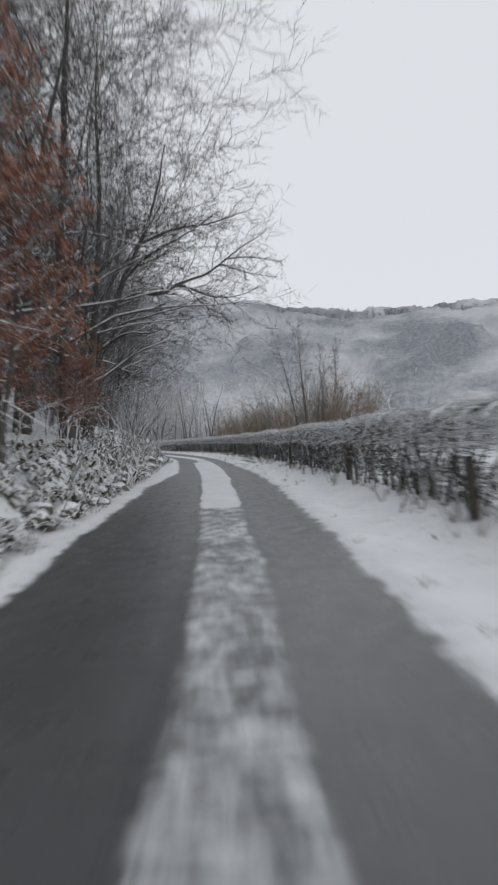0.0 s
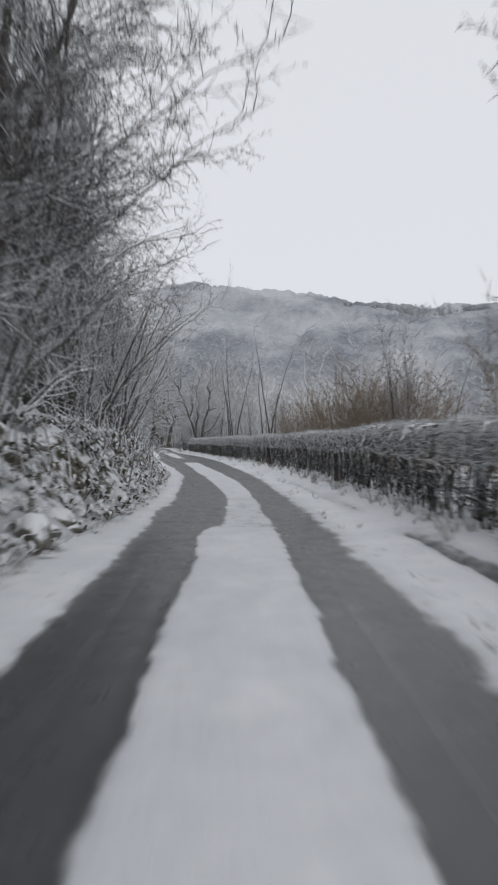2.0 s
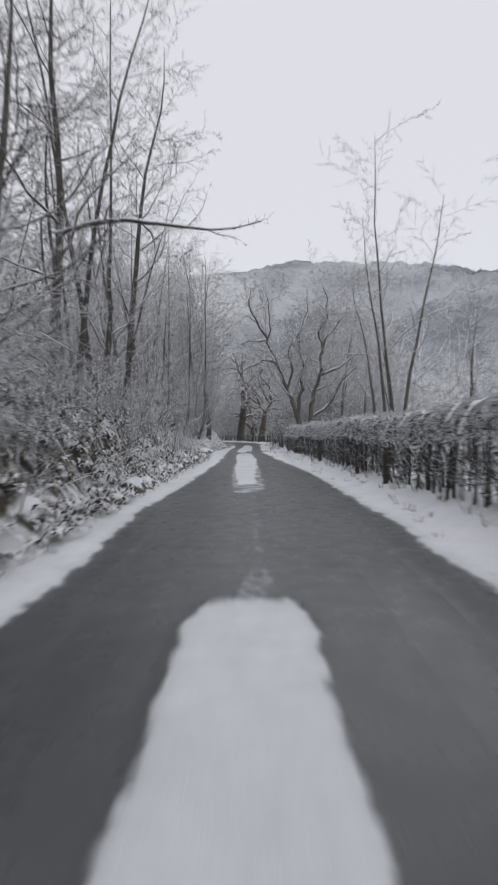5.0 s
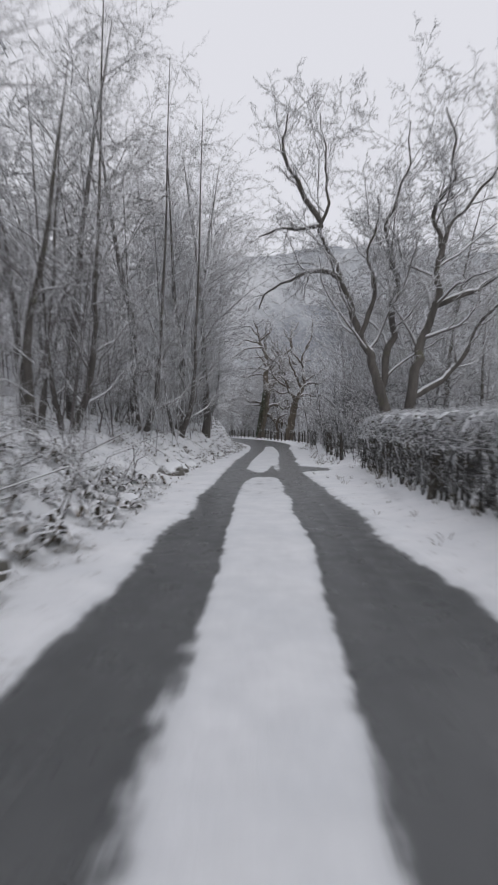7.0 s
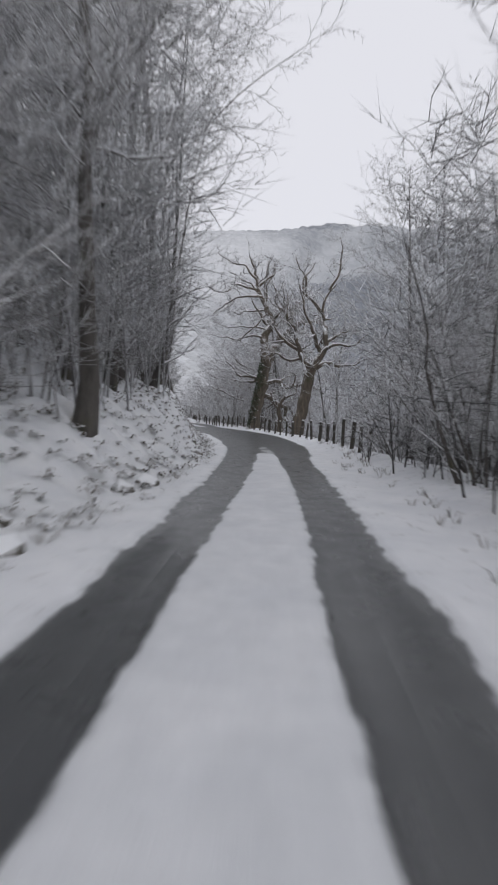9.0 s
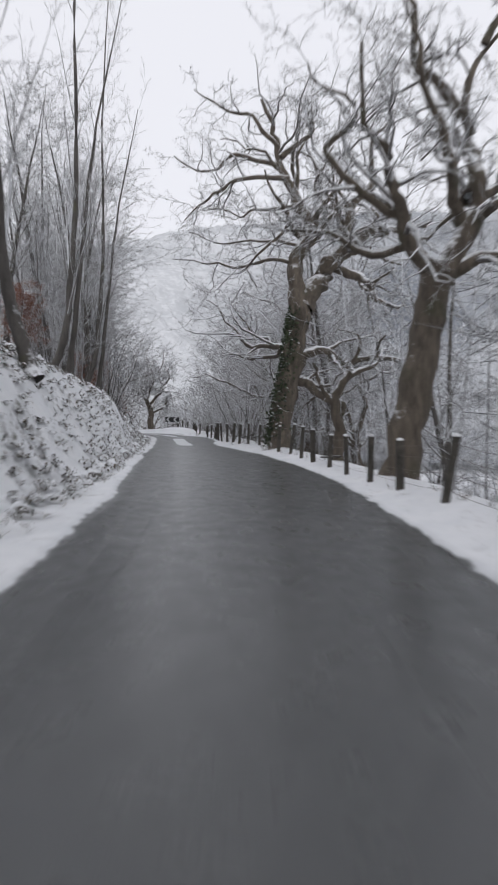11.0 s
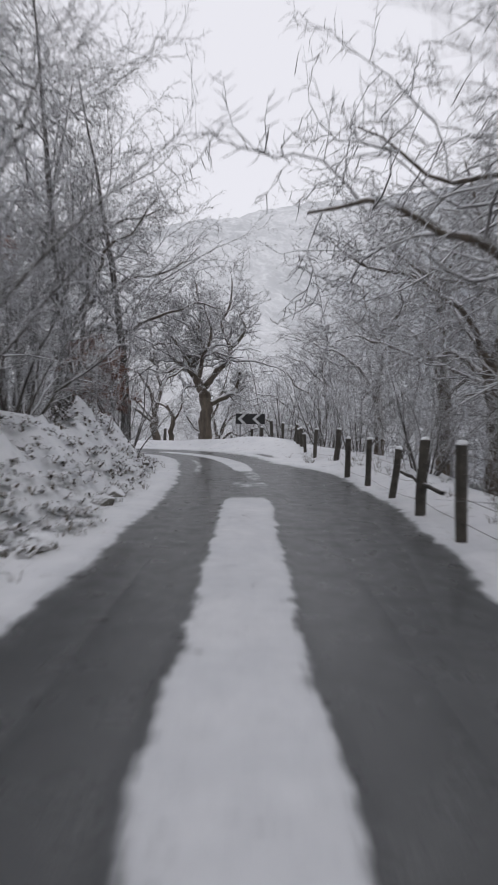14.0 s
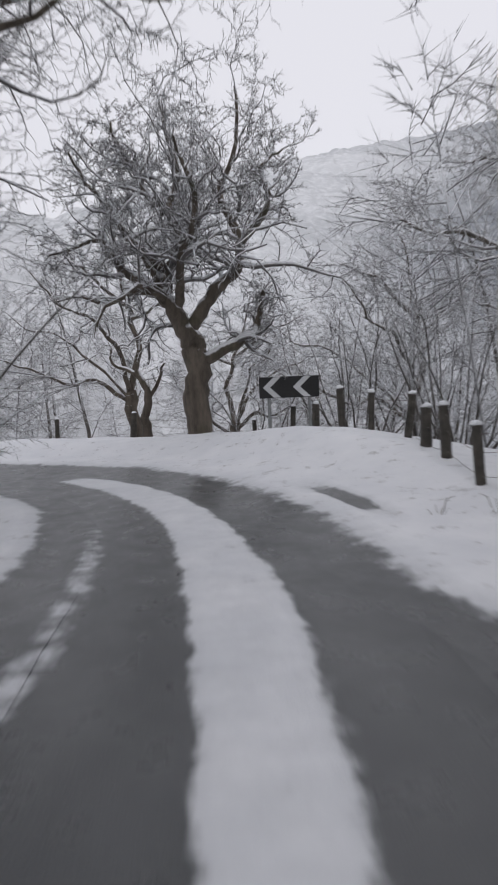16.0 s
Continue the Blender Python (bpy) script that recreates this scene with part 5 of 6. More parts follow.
young(60, 104, 166, 4.6, 8, 2.5, 5.0, 107, 14, 10, 0.014, None, "thicket of snowy shrubs below the fence")
young(210, 164, 190, 6.5, 42, 4.5, 9, 108, 17, 12, 0.015, M_MIDTWIG, "thicket of frosted trees beyond the bend, paled for haze")
young(90, 178, 205, -25, -4, 6, 11, 109, 15, 11, 0.015, M_MIDTWIG, "thicket of frosted trees beyond the bend, paled for haze")
young(150, 42, 104, 7, 24, 4, 9, 110, 12, 9, 0.016, None, "thicket of bare trees beyond the hedge")
young(70, 44, 68, 6.3, 12, 2.6, 4.8, 111, 16, 6, 0.022, M_WILLOW, "thicket of orange-brown willow beyond the hedge")
young(46, 34.5, 41, 7.4, 13, 3.4, 5.0, 112, 16, 6, 0.022, M_WILLOW, "thicket of orange-brown willow beyond the hedge")
young(190, 97.5, 116, 2.5, 6.8, 1.0, 3.4, 113, 16, 8, 0.035, M_HEDGE, "brown brush and bracken behind old fence posts")
# woods on the far slopes
fr, fa = np.sqrt(rb.uniform(0.05, 1, 3500)) * 430, np.radians(rb.uniform(-34, 66, 3500))
fx, fy = -20 - fr * np.sin(fa), 80 + fr * np.cos(fa)
fs, fd = lane(fx, fy)
clear = np.array([noise.noise((a * 0.011, b * 0.011, 3)) for a, b in zip(fx, fy)])
ok = (np.abs(fd) > 28) & (fr > 60) & ((clear > -0.22) | (np.degrees(fa) > 14)) & ~((fx > 6) & (fr < 190) & (fd > 0))


near = ok & (fr < 165)
brushwood("far_wood", 120, fx[near], fy[near], rb.uniform(8, 12, int(near.sum())), 18, 5, 0.035, M_FARTWIG, "bare frosted woodland on the lower slopes, tinted pale for haze", 0.06, 0.1, (0, 70), 0.34, 1.2, 1.0)


def canopy(name, az0, az1, r0, r1, label):
    """Far woods as the uneven top of their crowns, with snowy clearings where the sheet dips under the ground."""
    az, r = np.radians(np.linspace(az0, az1, int((az1 - az0) * 6.7))), np.linspace(r0, r1, 150)
    A, R = np.meshgrid(az, r, indexing="ij")
    x, y = -20 - R * np.sin(A), 80 + R * np.cos(A)
    g = far_hills(x, y)
    px, py = x.ravel(), y.ravel()
    crowns = np.array([1 - noise.voronoi((a * 0.1, b * 0.1, 0.0))[0][0] for a, b in zip(px, py)]).reshape(x.shape)
    rough = np.array([noise.noise((a * 0.33, b * 0.33, 5.0)) for a, b in zip(px, py)]).reshape(x.shape)
    stand_of = np.array([noise.noise((a * 0.012, b * 0.012, 3)) + 0.45 * noise.noise((a * 0.035, b * 0.035, 9)) for a, b in zip(px, py)]).reshape(x.shape)
    wooded = smooth((stand_of + 0.16) / 0.16)
    wooded = np.maximum(wooded, smooth((np.degrees(A) - 10) / 8))
    wooded = wooded * smooth((R - r0) / 25) * np.where((x > 6) & (R < 215), 0, 1)
    z = g - 4 + wooded * (7 + 3.2 * crowns + 1.2 * rough)
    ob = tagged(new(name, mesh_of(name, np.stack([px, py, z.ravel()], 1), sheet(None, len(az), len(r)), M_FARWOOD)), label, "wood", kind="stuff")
    # Hills further left are paled more, as mist in the base colour.
    ob.data.attributes.new("paled", "FLOAT", "POINT").data.foreach_set("value", smooth((np.degrees(A) - 8) / 18).astype(np.float32).ravel())


canopy("far_wood", -40, 74, 120, 440, "frosted woodland covering the hillsides, mist put into its colour")
cn = 1500
ca = rb.uniform(-34, 66, cn)
cr = np.interp(ca, [-30, 10, 30, 60], [420, 420, 300, 280]) - rb.uniform(-8, 45, cn)
cx, cy = -20 - cr * np.sin(np.radians(ca)), 80 + cr * np.cos(np.radians(ca))
# Crest trees further left take the paler, mist-coloured wood.
for part_of, seed, mat in ((ca < 15, 121, M_FARWOOD), (ca >= 15, 122, M_HAZEWOOD)):
    brushwood("far_wood", seed, cx[part_of], cy[part_of], rb.uniform(6, 10, int(part_of.sum())), 26, 0, 0.13, mat, "frosted trees along the crest of the hills, haze in their colour", 0.05, 0.1, (0, 75), 0.38, 0.5, 1.0)


# ---- hedge ----
def hedge_line(s):
    return np.interp(s, [-12, 0, 20, 36, 46, 58, 66, 80, 95], [3.1, 3.1, 3.4, 3.3, 3.6, 3.5, 3.15, 3.05, 2.9])


def make_hedge(s0, s1, seed):
    rng = np.random.default_rng(seed)
    thing = new("hedge")
    n = int((s1 - s0) * 430)
    s = rng.uniform(s0, s1, n)
    a = rng.uniform(-1.25, 4.4, n)
    k = np.sqrt(rng.uniform(0.25, 1, n))
    ex, ez = 0.48 * np.sign(np.cos(a)) * np.abs(np.cos(a)) ** 0.6, 0.62 * np.sign(np.sin(a)) * np.abs(np.sin(a)) ** 0.5
    d = hedge_line(s) + ex * k
    top = 1.36 + 0.04 * np.sin(s * 0.7) + 0.02 * np.sin(s * 2.3 + 1)
    x, y = loc(s, d)
    g = rise(s, hedge_line(s))
    z = g + top - 0.64 + ez * k
    tx, ty = np.interp(s, CS, CT[:, 0]), np.interp(s, CS, CT[:, 1])
    out = np.stack([ty * np.cos(a), -tx * np.cos(a), np.sin(a)], 1)
    dirs = unit(out * 0.7 + rng.normal(0, 0.55, (n, 3)) + np.array([0, 0, 0.15]))
    p = np.stack([x, y, z], 1)
    ln = rng.uniform(0.12, 0.34, n)[:, None]
    chains = [(np.stack([q - e * f * 0.6, q + e * f * 0.4]), np.array([0.0065, 0.003])) for q, e, f in zip(p, dirs, ln)]
    tagged(part("brush", tubes("brush", chains, M_HEDGE, lambda c: 3, False), thing), kind="stuff")
    m = int((s1 - s0) * 9)
    s = rng.uniform(s0, s1, m)
    stems = []
    for q in s:
        d = hedge_line(q) + rng.uniform(-0.3, 0.3)
        x, y = loc(q, d)
        z = float(rise(q, d))
        x2, y2 = loc(q + rng.uniform(-0.7, 0.7), d + rng.uniform(-0.2, 0.2))
        stems.append((np.array([(x, y, z - 0.1), (0.6 * x + 0.4 * x2, 0.6 * y + 0.4 * y2, z + 0.55), (x2, y2, z + rng.uniform(0.8, 1.25))]), np.array([0.024, 0.02, 0.009])))
    tagged(part("framework", tubes("framework", stems, M_HEDGE, lambda c: 4), thing), kind="stuff")
    m = int((s1 - s0) * 170)
    s = rng.uniform(s0, s1, m)
    d = hedge_line(s) + rng.uniform(-0.5, 0.5, m)
    x, y = loc(s, d)
    c = np.stack([x, y, rise(s, hedge_line(s)) + rng.uniform(0.1, 1.3, m)], 1)
    u = unit(rng.normal(0, 1, (m, 3)))
    v = unit(np.cross(u, rng.normal(0, 1, (m, 3))))
    tagged(part("leaves", quads("leaves", c, u * 0.032, v * 0.022, M_HEDGELEAF), thing, "dark leftover leaves"), kind="stuff")
    m = int((s1 - s0) * 270)
    s = rng.uniform(s0, s1, m)
    e = rng.normal(0, 0.27, m)
    x, y = loc(s, hedge_line(s) + np.clip(e, -0.5, 0.5))
    z = rise(s, hedge_line(s)) + 1.37 + 0.04 * np.sin(s * 0.7) - 0.5 * np.clip(np.abs(e) / 0.5, 0, 1) ** 2.4 + rng.normal(0, 0.035, m)
    p = np.stack([x, y, z], 1)
    dirs = unit(rng.normal(0, 1, (m, 3)) * np.array([1, 1, 0.55]) + np.array([0, 0, 0.25]))
    ln = rng.uniform(0.1, 0.28, m)[:, None]
    tagged(part("frosting", tubes("frosting", [(np.stack([q - a * k * 0.5, q + a * k * 0.5]), np.array([0.011, 0.004])) for q, a, k in zip(p, dirs, ln)], M_FROST, lambda c: 3, False), thing, "snow-coated twigs on the clipped top"), kind="stuff")
    # broken crust of snow
    ss = np.arange(s0, s1, 0.055)
    uu = np.linspace(-0.46, 0.46, 15)
    S2, U2 = np.meshgrid(ss, uu, indexing="ij")
    X, Y = loc(S2, hedge_line(S2) + U2)
    H = np.array([noise.noise((p * 3.0, q * 3.0, seed)) + 0.7 * noise.noise((p * 9, q * 9, seed)) for p, q in zip(X.ravel(), Y.ravel())]).reshape(X.shape)
    Z = rise(S2, hedge_line(S2)) + 1.36 + 0.04 * np.sin(S2 * 0.7) + 0.02 * np.sin(S2 * 2.3 + 1) - 0.62 * (np.abs(U2) / 0.5) ** 3.2 + 0.035 * H
    f = sheet(None, len(ss), len(uu))
    keep = H.ravel()[f].mean(1) > -0.04 + 0.7 * (np.abs(U2.ravel()[f]).mean(1) / 0.46) ** 2
    tagged(part("snow_cover", mesh_of("snow_cover", np.stack([X.ravel(), Y.ravel(), Z.ravel()], 1), f[keep][:, ::-1], M_SNOW), thing, "broken snow on the clipped top"), kind="stuff")
    return thing


for a, b in ((-10, 25), (25, 60), (60, 95.5)):
    tagged(make_hedge(a, b, int(a) + 50), "clipped field hedge of dark twigs capped with snow", "hedge", "roadside hedge")


# ---- bank plants ----
def bank_place(n, s0, s1, e0, e1):
    s = rb.uniform(s0, s1, n)
    e = BANK_B(s) + rb.uniform(e0, e1, n) * (0.4 + 0.6 * BANK_W(s) / 2)
    x, y = loc(s, -e)
    return s, np.stack([x, y, rise(s, -e) + 0.05], 1)


def fronds(name, n, s0, s1, e0, e1, per, length, width, mat, label, seed):
    rng = np.random.default_rng(seed)
    s, c = bank_place(n, s0, s1, e0, e1)
    i = np.repeat(np.arange(n), per)
    az = rng.uniform(0, 6.283, len(i))
    out = np.stack([np.cos(az), np.sin(az), np.zeros(len(i))], 1)
    side = np.stack([-np.sin(az), np.cos(az), np.zeros(len(i))], 1)
    ln = length * rng.uniform(0.5, 1.2, len(i))[:, None]
    w = width * rng.uniform(0.6, 1.3, len(i))[:, None]
    up = rng.uniform(0.25, 0.9, len(i))[:, None] * ZV
    p0 = c[i]
    p1 = p0 + (out * 0.6 + up) * ln * 0.5
    p2 = p1 + (out * 0.8 + up * 0.05) * ln * 0.4
    p3 = p2 + (out * 0.6 - up * 0.9) * ln * 0.35
    v = np.stack([p0, p1 + side * w, p1 - side * w, p2 + side * w * 0.8, p2 - side * w * 0.8, p3], 1).reshape(-1, 3)
    b = np.arange(len(i))[:, None] * 6
    f = np.concatenate([b + np.array([[0, 1, 2]]), b + np.array([[1, 3, 4]]), b + np.array([[1, 4, 2]]), b + np.array([[3, 5, 4]])])
    tagged(new(name, mesh_of(name, v, f, mat, False)), label, "plants", kind="stuff")


fronds("ferns", 1900, -4, 92, -0.05, 1.9, 8, 0.42, 0.035, M_BRACKEN, "dead bracken and ferns on the bank, dusted with snow", 201)
fronds("ferns", 800, 96, 122, 0.0, 3.2, 7, 0.22, 0.02, M_BRACKEN, "sparse dead bracken on the snowy bank", 202)
fronds("ferns", 1500, 122, 158, -0.05, 2.4, 8, 0.23, 0.021, M_BRACKEN, "dead ferns and bramble leaves on the snowy bank", 203)
fronds("ferns", 420, 158, 168, 0.0, 1.9, 7, 0.2, 0.02, M_BRACKEN, "snow-dusted bramble leaves on the bank", 205)
fronds("grass", 700, -4, 158, -0.3, 0.1, 6, 0.16, 0.008, M_BRACKEN, "tufts of dead grass in the verge", 204)


def tufts(n, s0, s1, d_of, per, length, seed):
    """Dead grass that pokes through the snow of the verge."""
    rng = np.random.default_rng(seed)
    s = rng.uniform(s0, s1, n)
    d = d_of(s, rng.uniform(0, 1, n))
    x, y = loc(s, d)
    c = np.stack([x, y, ground_z(x, y) + 0.02], 1)
    i = np.repeat(np.arange(n), per)
    az = rng.uniform(0, 6.283, len(i))
    out = np.stack([np.cos(az), np.sin(az), np.zeros(len(i))], 1)
    ln = length * rng.uniform(0.4, 1.2, (len(i), 1))
    p0 = c[i] + out * rng.uniform(0, 0.06, (len(i), 1))
    chains = [(np.stack([a, a + (o * 0.35 + ZV * 0.8) * k, a + (o * 0.9 + ZV * 0.9) * k]), np.array([0.004, 0.003, 0.0])) for a, o, k in zip(p0, out, ln)]
    tagged(new("grass", tubes("grass", chains, M_BRACKEN, lambda c: 3, False)), "dead grass blades poking through the verge's snow", "plants", kind="stuff")


tufts(150, -2, 96, lambda s, u: EDGE_R(s) + 0.12 + (2.75 - EDGE_R(s)) * u ** 1.6, 5, 0.10, 206)
tufts(380, -2, 96, lambda s, u: 2.5 + 0.6 * u, 7, 0.26, 207)
tufts(220, 98, 168, lambda s, u: EDGE_R(s) + 0.5 + 0.9 * u ** 0.6, 6, 0.15, 208)
tufts(220, -2, 166, lambda s, u: -(BANK_B(s) - 0.25 + 0.4 * u), 5, 0.12, 209)
# bramble canes that arch out of the bank
canes = []
s, c = bank_place(620, -2, 92, 0.2, 2.6)
for q in c:
    az, k = rb.uniform(0, 6.28), rb.uniform(0.6, 1.8)
    o = np.array([math.cos(az), math.sin(az), 0])
    canes.append((np.array([q - ZV * 0.1, q + (o * 0.3 + ZV * 0.55) * k, q + (o * 0.75 + ZV * 0.7) * k, q + (o * 1.15 + ZV * 0.45) * k]), np.array([0.012, 0.011, 0.009, 0.005])))
tagged(new("brambles", tubes("brambles", canes, M_TWIG, lambda c: 4)), "arching bramble canes carrying snow on the bank", "plants", kind="stuff")


# ---- rocks ----
def make_rock(seed):
    bm = bmesh.new()
    bmesh.ops.create_icosphere(bm, subdivisions=3, radius=1)
    off = Vector((seed * 7.1, seed * 3.3, 0))
    for v in bm.verts:
        k = 1 + 0.35 * noise.noise(v.co * 0.9 + off) + 0.18 * noise.noise(v.co * 2.3 + off)
        q = v.co * k
        for a in range(5):
            nrm = Vector((math.sin(a * 2.4 + seed), math.cos(a * 1.7 + seed * 2), math.sin(a * 3.1 + seed) * 0.6)).normalized()
            over = q.dot(nrm) - 0.72
            if over > 0:
                q = q - nrm * over * 0.85
        v.co = q
    me = bpy.data.meshes.new("rock")
    for face in bm.faces:
        face.smooth = True
    bm.to_mesh(me)
    bm.free()
    me.materials.append(M_ROCK)
    return me


ROCKS = [make_rock(i) for i in range(6)]


def rock(s, e, size, k):
    x, y = loc(s, -(BANK_B(s) + e))
    z = float(rise(s, -(BANK_B(s) + e)))
    ob = new("rock", ROCKS[k % 6])
    ob.matrix_basis = pose(float(x), float(y), z + size * 0.12, rb.uniform(-20, 20), rb.uniform(-20, 20), rb.uniform(0, 360)) @ Matrix.Diagonal((size, size * rb.uniform(0.7, 1), size * rb.uniform(0.6, 0.95), 1))
    tagged(ob, "mossy stone in the foot of the bank, snow on top", "rock", "bank stones")


for i in range(54):
    rock(rb.uniform(2, 90), rb.uniform(0.0, 0.45), rb.uniform(0.14, 0.34), i)
for s, e, size in ((70.1, 0.1, 0.34), (71.1, 0.1, 0.3), (71.8, 0.15, 0.22), (94.2, 0.1, 0.42), (95.0, 0.05, 0.3), (97.2, 0.05, 0.28), (28.8, 0.4, 0.4), (27.1, 0.2, 0.36), (30.3, 0.3, 0.3), (33, 0.2, 0.4), (34.2, 0.3, 0.3)):
    rock(s, e, size, int(s))
for i in range(42):
    rock(rb.uniform(122, 167), rb.uniform(0.0, 0.25), rb.uniform(0.09, 0.2), i)
for i in range(8):
    rock(rb.uniform(98, 120), rb.uniform(0.0, 0.6), rb.uniform(0.1, 0.2), i)


# ---- fence ----
def fence_d(s):
    return np.interp(s, [98, 110, 120, 135, 146, 150, 156, 163, 168], [2.3, 2.6, 2.9, 2.95, 2.9, 2.45, 2.15, 2.2, 2.35])


def make_post(seed, h=1.35, r=0.055):
    rng = np.random.default_rng(seed)
    bm = bmesh.new()
    bmesh.ops.create_cone(bm, cap_ends=True, segments=8, radius1=r * 1.05, radius2=r, depth=h)
    bmesh.ops.subdivide_edges(bm, edges=[e for e in bm.edges if abs(e.verts[0].co.z - e.verts[1].co.z) > 0.3], cuts=5)
    for v in bm.verts:
        v.co.x += 0.012 * noise.noise((seed * 3.1, v.co.z * 2.2, 0)) + rng.normal(0, 0.003)
        v.co.y += 0.012 * noise.noise((seed * 1.7, v.co.z * 2.2, 5)) + rng.normal(0, 0.003)
        if v.co.z > h / 2 - 0.01:
            v.co.z += 0.025 * noise.noise((v.co.x * 20, v.co.y * 20, seed))
        v.co.z += h / 2
    me = bpy.data.meshes.new("post")
    bm.to_mesh(me)
    bm.free()
    me.materials.append(M_POST)
    return me


def make_cap(seed):
    bm = bmesh.new()
    bmesh.ops.create_icosphere(bm, subdivisions=2, radius=0.062)
    for v in bm.verts:
        v.co *= 1 + 0.2 * noise.noise(v.co * 20 + Vector((seed, 0, 0)))
        v.co.z = max(v.co.z * 0.7, -0.006)
    me = bpy.data.meshes.new("snow_cap")
    bm.to_mesh(me)
    bm.free()
    me.materials.append(M_SNOW)
    return me


POSTS = [make_post(i, 1.35, r) for i, r in enumerate((0.05, 0.06, 0.07, 0.055))]
CAPS = [make_cap(i) for i in range(3)]
fence = tagged(new("fence"), "weathered post and wire fence along the lane", "fence")
line = [tuple(float(v) for v in loc(s, fence_d(s))) for s in np.arange(116.0, 163.9, 1.62)]
line += [(-44.1, 158.8), (-45.2, 159.9), (-45.92, 161.06), (-46.5, 162.0), (-47.0, 162.65), (-47.52, 163.35), (-48.16, 163.8), (-48.75, 164.15), (-49.75, 165.0), (-51.0, 166.4), (-52.6, 167.4), (-54.2, 167.2), (-55.6, 166.2), (-56.8, 164.8), (-57.9, 163.5),
         (-59.2, 162.6), (-60.6, 161.8), (-62.2, 161.0), (-64.0, 160.0)]
tops = []
for i, (x, y) in enumerate(line):
    z = float(ground_z(x, y)[0])
    lean = pose(x, y, z - (0.42 if i < 32 else 0.76), rb.normal(0, 3.2), rb.normal(0, 3.2), rb.uniform(0, 360)) @ Matrix.Diagonal((1, 1, rb.uniform(0.9, 1.08), 1))
    p = new("post", POSTS[i % 4])
    p.parent = fence
    p.matrix_basis = lean
    tops.append([lean @ Vector((0, 0, h)) for h in (0.62, 0.85, 1.08, 1.26)])
    cap = new("snow_cap", CAPS[i % 3])
    cap.parent = fence
    cap.matrix_basis = Matrix.Translation(lean @ Vector((0, 0, 1.36)))
for level in range(4):
    run = []
    for i in range(len(tops) - 1):
        a, b = np.array(tops[i][level]), np.array(tops[i + 1][level])
        run += [a, (a + b) / 2 - ZV * 0.02]
    run.append(np.array(tops[-1][level]))
    part("wire", tubes("wire", [(np.array(run), np.full(len(run), 0.0028))], M_WIRE, lambda c: 4), fence, "thin rusty fence wire")


def rail(a, b, r):
    p = np.linspace(a, b, 7)
    p[1:-1] += rb.normal(0, 0.015, (5, 3))
    part("rail", tubes("rail", [(p, np.full(7, r))], M_POST, lambda c: 6), fence, "split wooden rail")


def on_fence(s, h):
    x, y = loc(s, fence_d(s) + 0.05)
    return np.array([float(x), float(y), float(ground_z(x, y)[0]) + h])


for s in (146.4, 148.0, 149.6):
    rail(on_fence(s, 0.42), on_fence(s + 1.66, 0.3), 0.024)
rail(on_fence(157.3, 0.42), on_fence(159.2, 0.5), 0.03)
rail(on_fence(136.2, 0.35), on_fence(138.0, 0.2), 0.028)
# old posts in the hedge's face
for i, s in enumerate((6.5, 13.2, 22.0, 31.0, 41.5, 53.0, 69.6, 72.4, 79.0, 88.2, 99.8, 101.6, 103.8, 106.0)):
    d = hedge_line(s) - 0.38 if s < 95.5 else 2.6
    x, y = loc(s, d)
    p = new("fence_post", POSTS[(i + 1) % 4])
    p.matrix_basis = pose(float(x), float(y), float(ground_z(x, y)[0]) - (0.6 if s < 95.5 else 0.35), rb.normal(0, 3), rb.normal(0, 3), rb.uniform(0, 360))
    tagged(p, "old weathered fence post standing at the hedge", "post", "hedge posts")


# ---- chevron sign on the bend ----
def slab(name, x0, x1, z0, z1, y0, y1, mat, parent, label=""):
    bm = bmesh.new()
    bmesh.ops.create_cube(bm, size=1, matrix=Matrix.LocRotScale(((x0 + x1) / 2, (y0 + y1) / 2, (z0 + z1) / 2), None, (x1 - x0, y1 - y0, z1 - z0)))
    bmesh.ops.bevel(bm, geom=bm.edges[:], offset=0.004, segments=1, affect="EDGES")
    me = bpy.data.meshes.new(name)
    bm.to_mesh(me)
    bm.free()
    me.materials.append(mat)
    return part(name, me, parent, label)


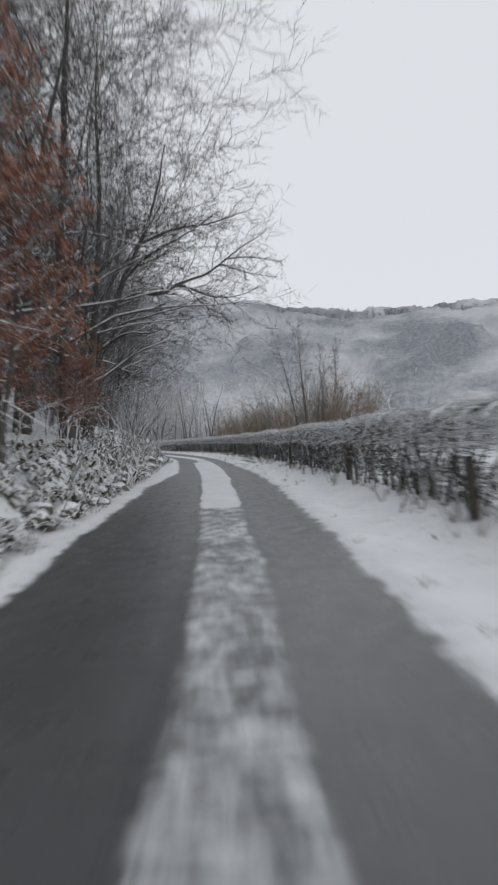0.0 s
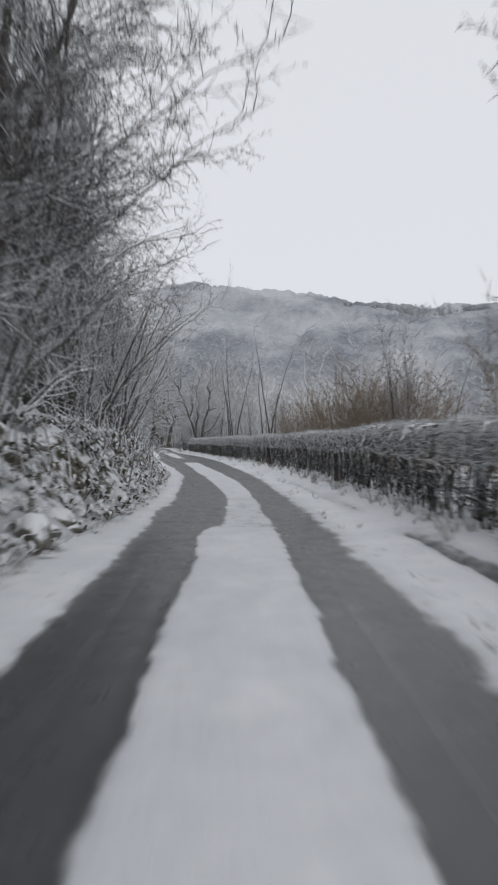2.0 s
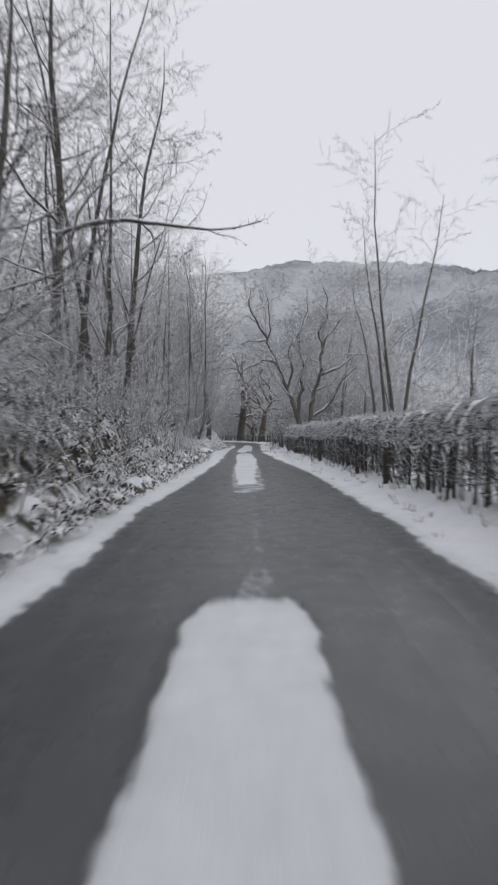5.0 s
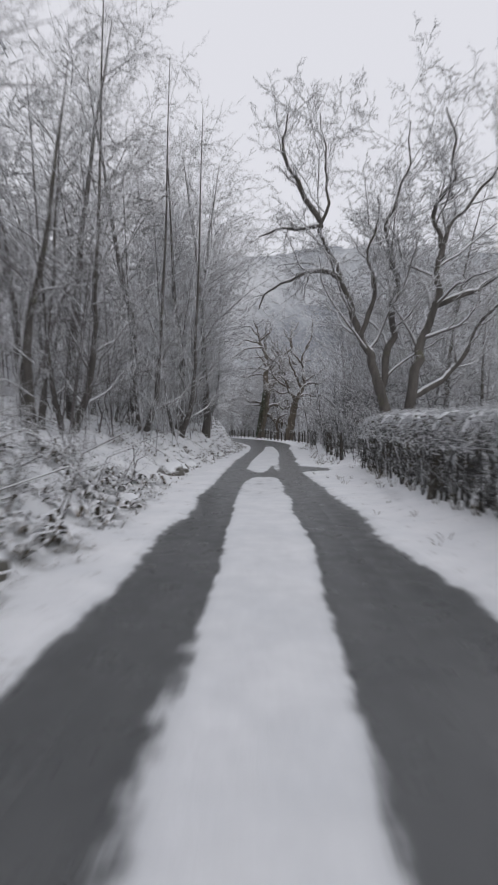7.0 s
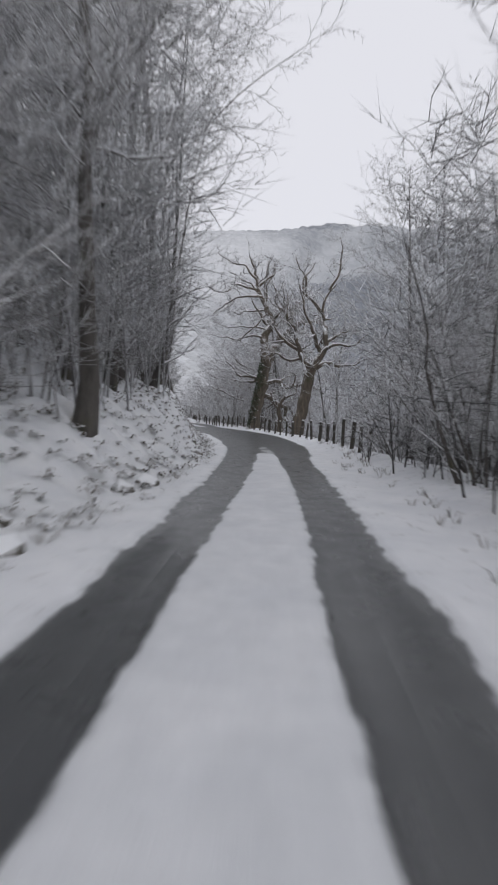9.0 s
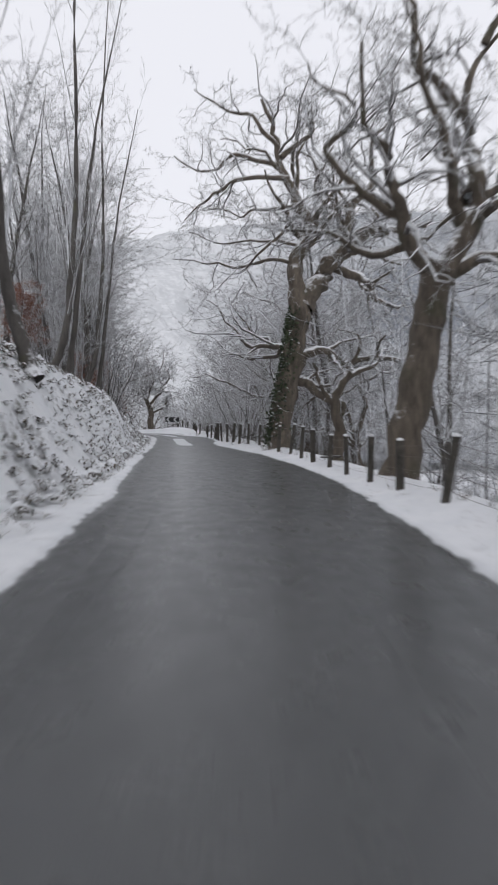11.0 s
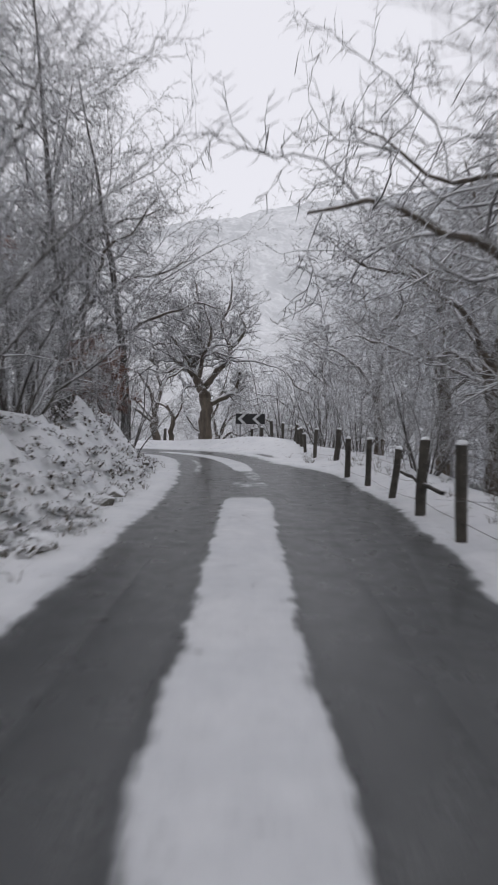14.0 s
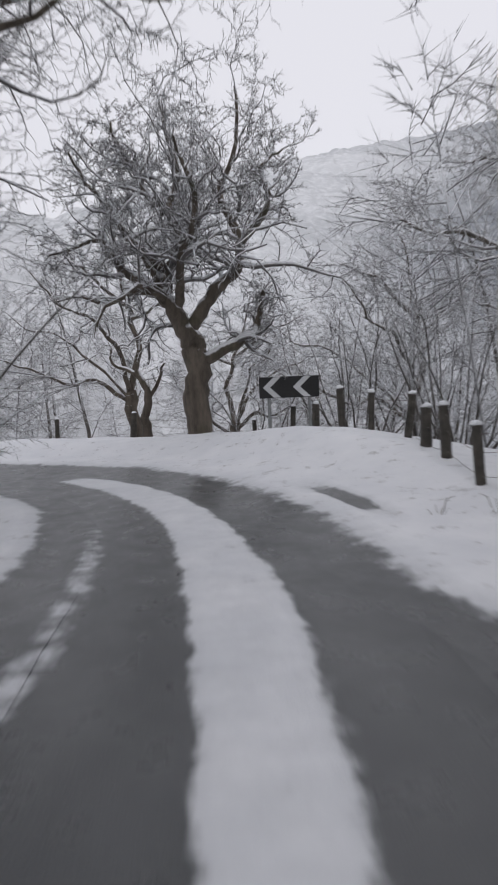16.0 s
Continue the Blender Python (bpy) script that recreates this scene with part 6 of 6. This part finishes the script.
sign = tagged(new("chevron_sign"), "black bend sign with two white chevrons on posts", "road sign")
W, HB = 0.62, 0.44
board = slab("board", -W, W, 1.02, 1.02 + HB, -0.012, 0.012, M_BLACK, sign, "black sign board")


def chevron(x, w, t):
    """A flat white arrow head that points to the left, on the face of the board."""
    z0, z1 = 1.02 + 0.01, 1.02 + HB - 0.01
    zm = (z0 + z1) / 2
    out = [(x, zm), (x + w, z1), (x + w + t, z1), (x + t, zm), (x + w + t, z0), (x + w, z0)]
    bm = bmesh.new()
    front = [bm.verts.new((a, -0.018, b)) for a, b in out]
    back = [bm.verts.new((a, -0.012, b)) for a, b in out]
    bm.faces.new((front[0], front[3], front[2], front[1]))
    bm.faces.new((front[0], front[5], front[4], front[3]))
    for i in range(6):
        bm.faces.new((front[i], front[(i + 1) % 6], back[(i + 1) % 6], back[i]))
    bmesh.ops.recalc_face_normals(bm, faces=bm.faces[:])
    me = bpy.data.meshes.new("chevron")
    bm.to_mesh(me)
    bm.free()
    me.materials.append(M_WHITE)
    part("chevron", me, board, "white chevron")


chevron(-W + 0.08, 0.22, 0.15)
chevron(0.08, 0.22, 0.15)
for px in (-0.42, 0.42):
    part("post", tubes("post", [(np.array([(px, 0.04, -0.4), (px, 0.04, 0.5), (px, 0.04, 1.42)]), np.full(3, 0.038))], M_STEEL, lambda c: 10), sign, "grey steel post")
stand(sign, -50.75, 165.9, 31, 1.0, 0.22)


# ---- closer wood on both sides before the oaks ----
young(60, 106, 120, -7, -3.5, 8, 13, 131, 18, 10, 0.015, M_MIDTWIG, "tall thicket of grey-brown saplings above the bank")
young(46, 106, 121, 5.0, 9.0, 9, 13, 132, 18, 10, 0.015, M_MIDTWIG, "tall thicket of snowy trees below the fence")
young(44, 161.5, 169, 3.3, 6.0, 2.0, 4.4, 133, 20, 12, 0.015, M_TWIG, "thicket of snowy shrubs behind the fence at the bend")
young(44, 163, 173, -6.5, -2.9, 2.2, 5.2, 134, 20, 12, 0.015, M_TWIG, "thicket of snowy shrubs inside the bend")
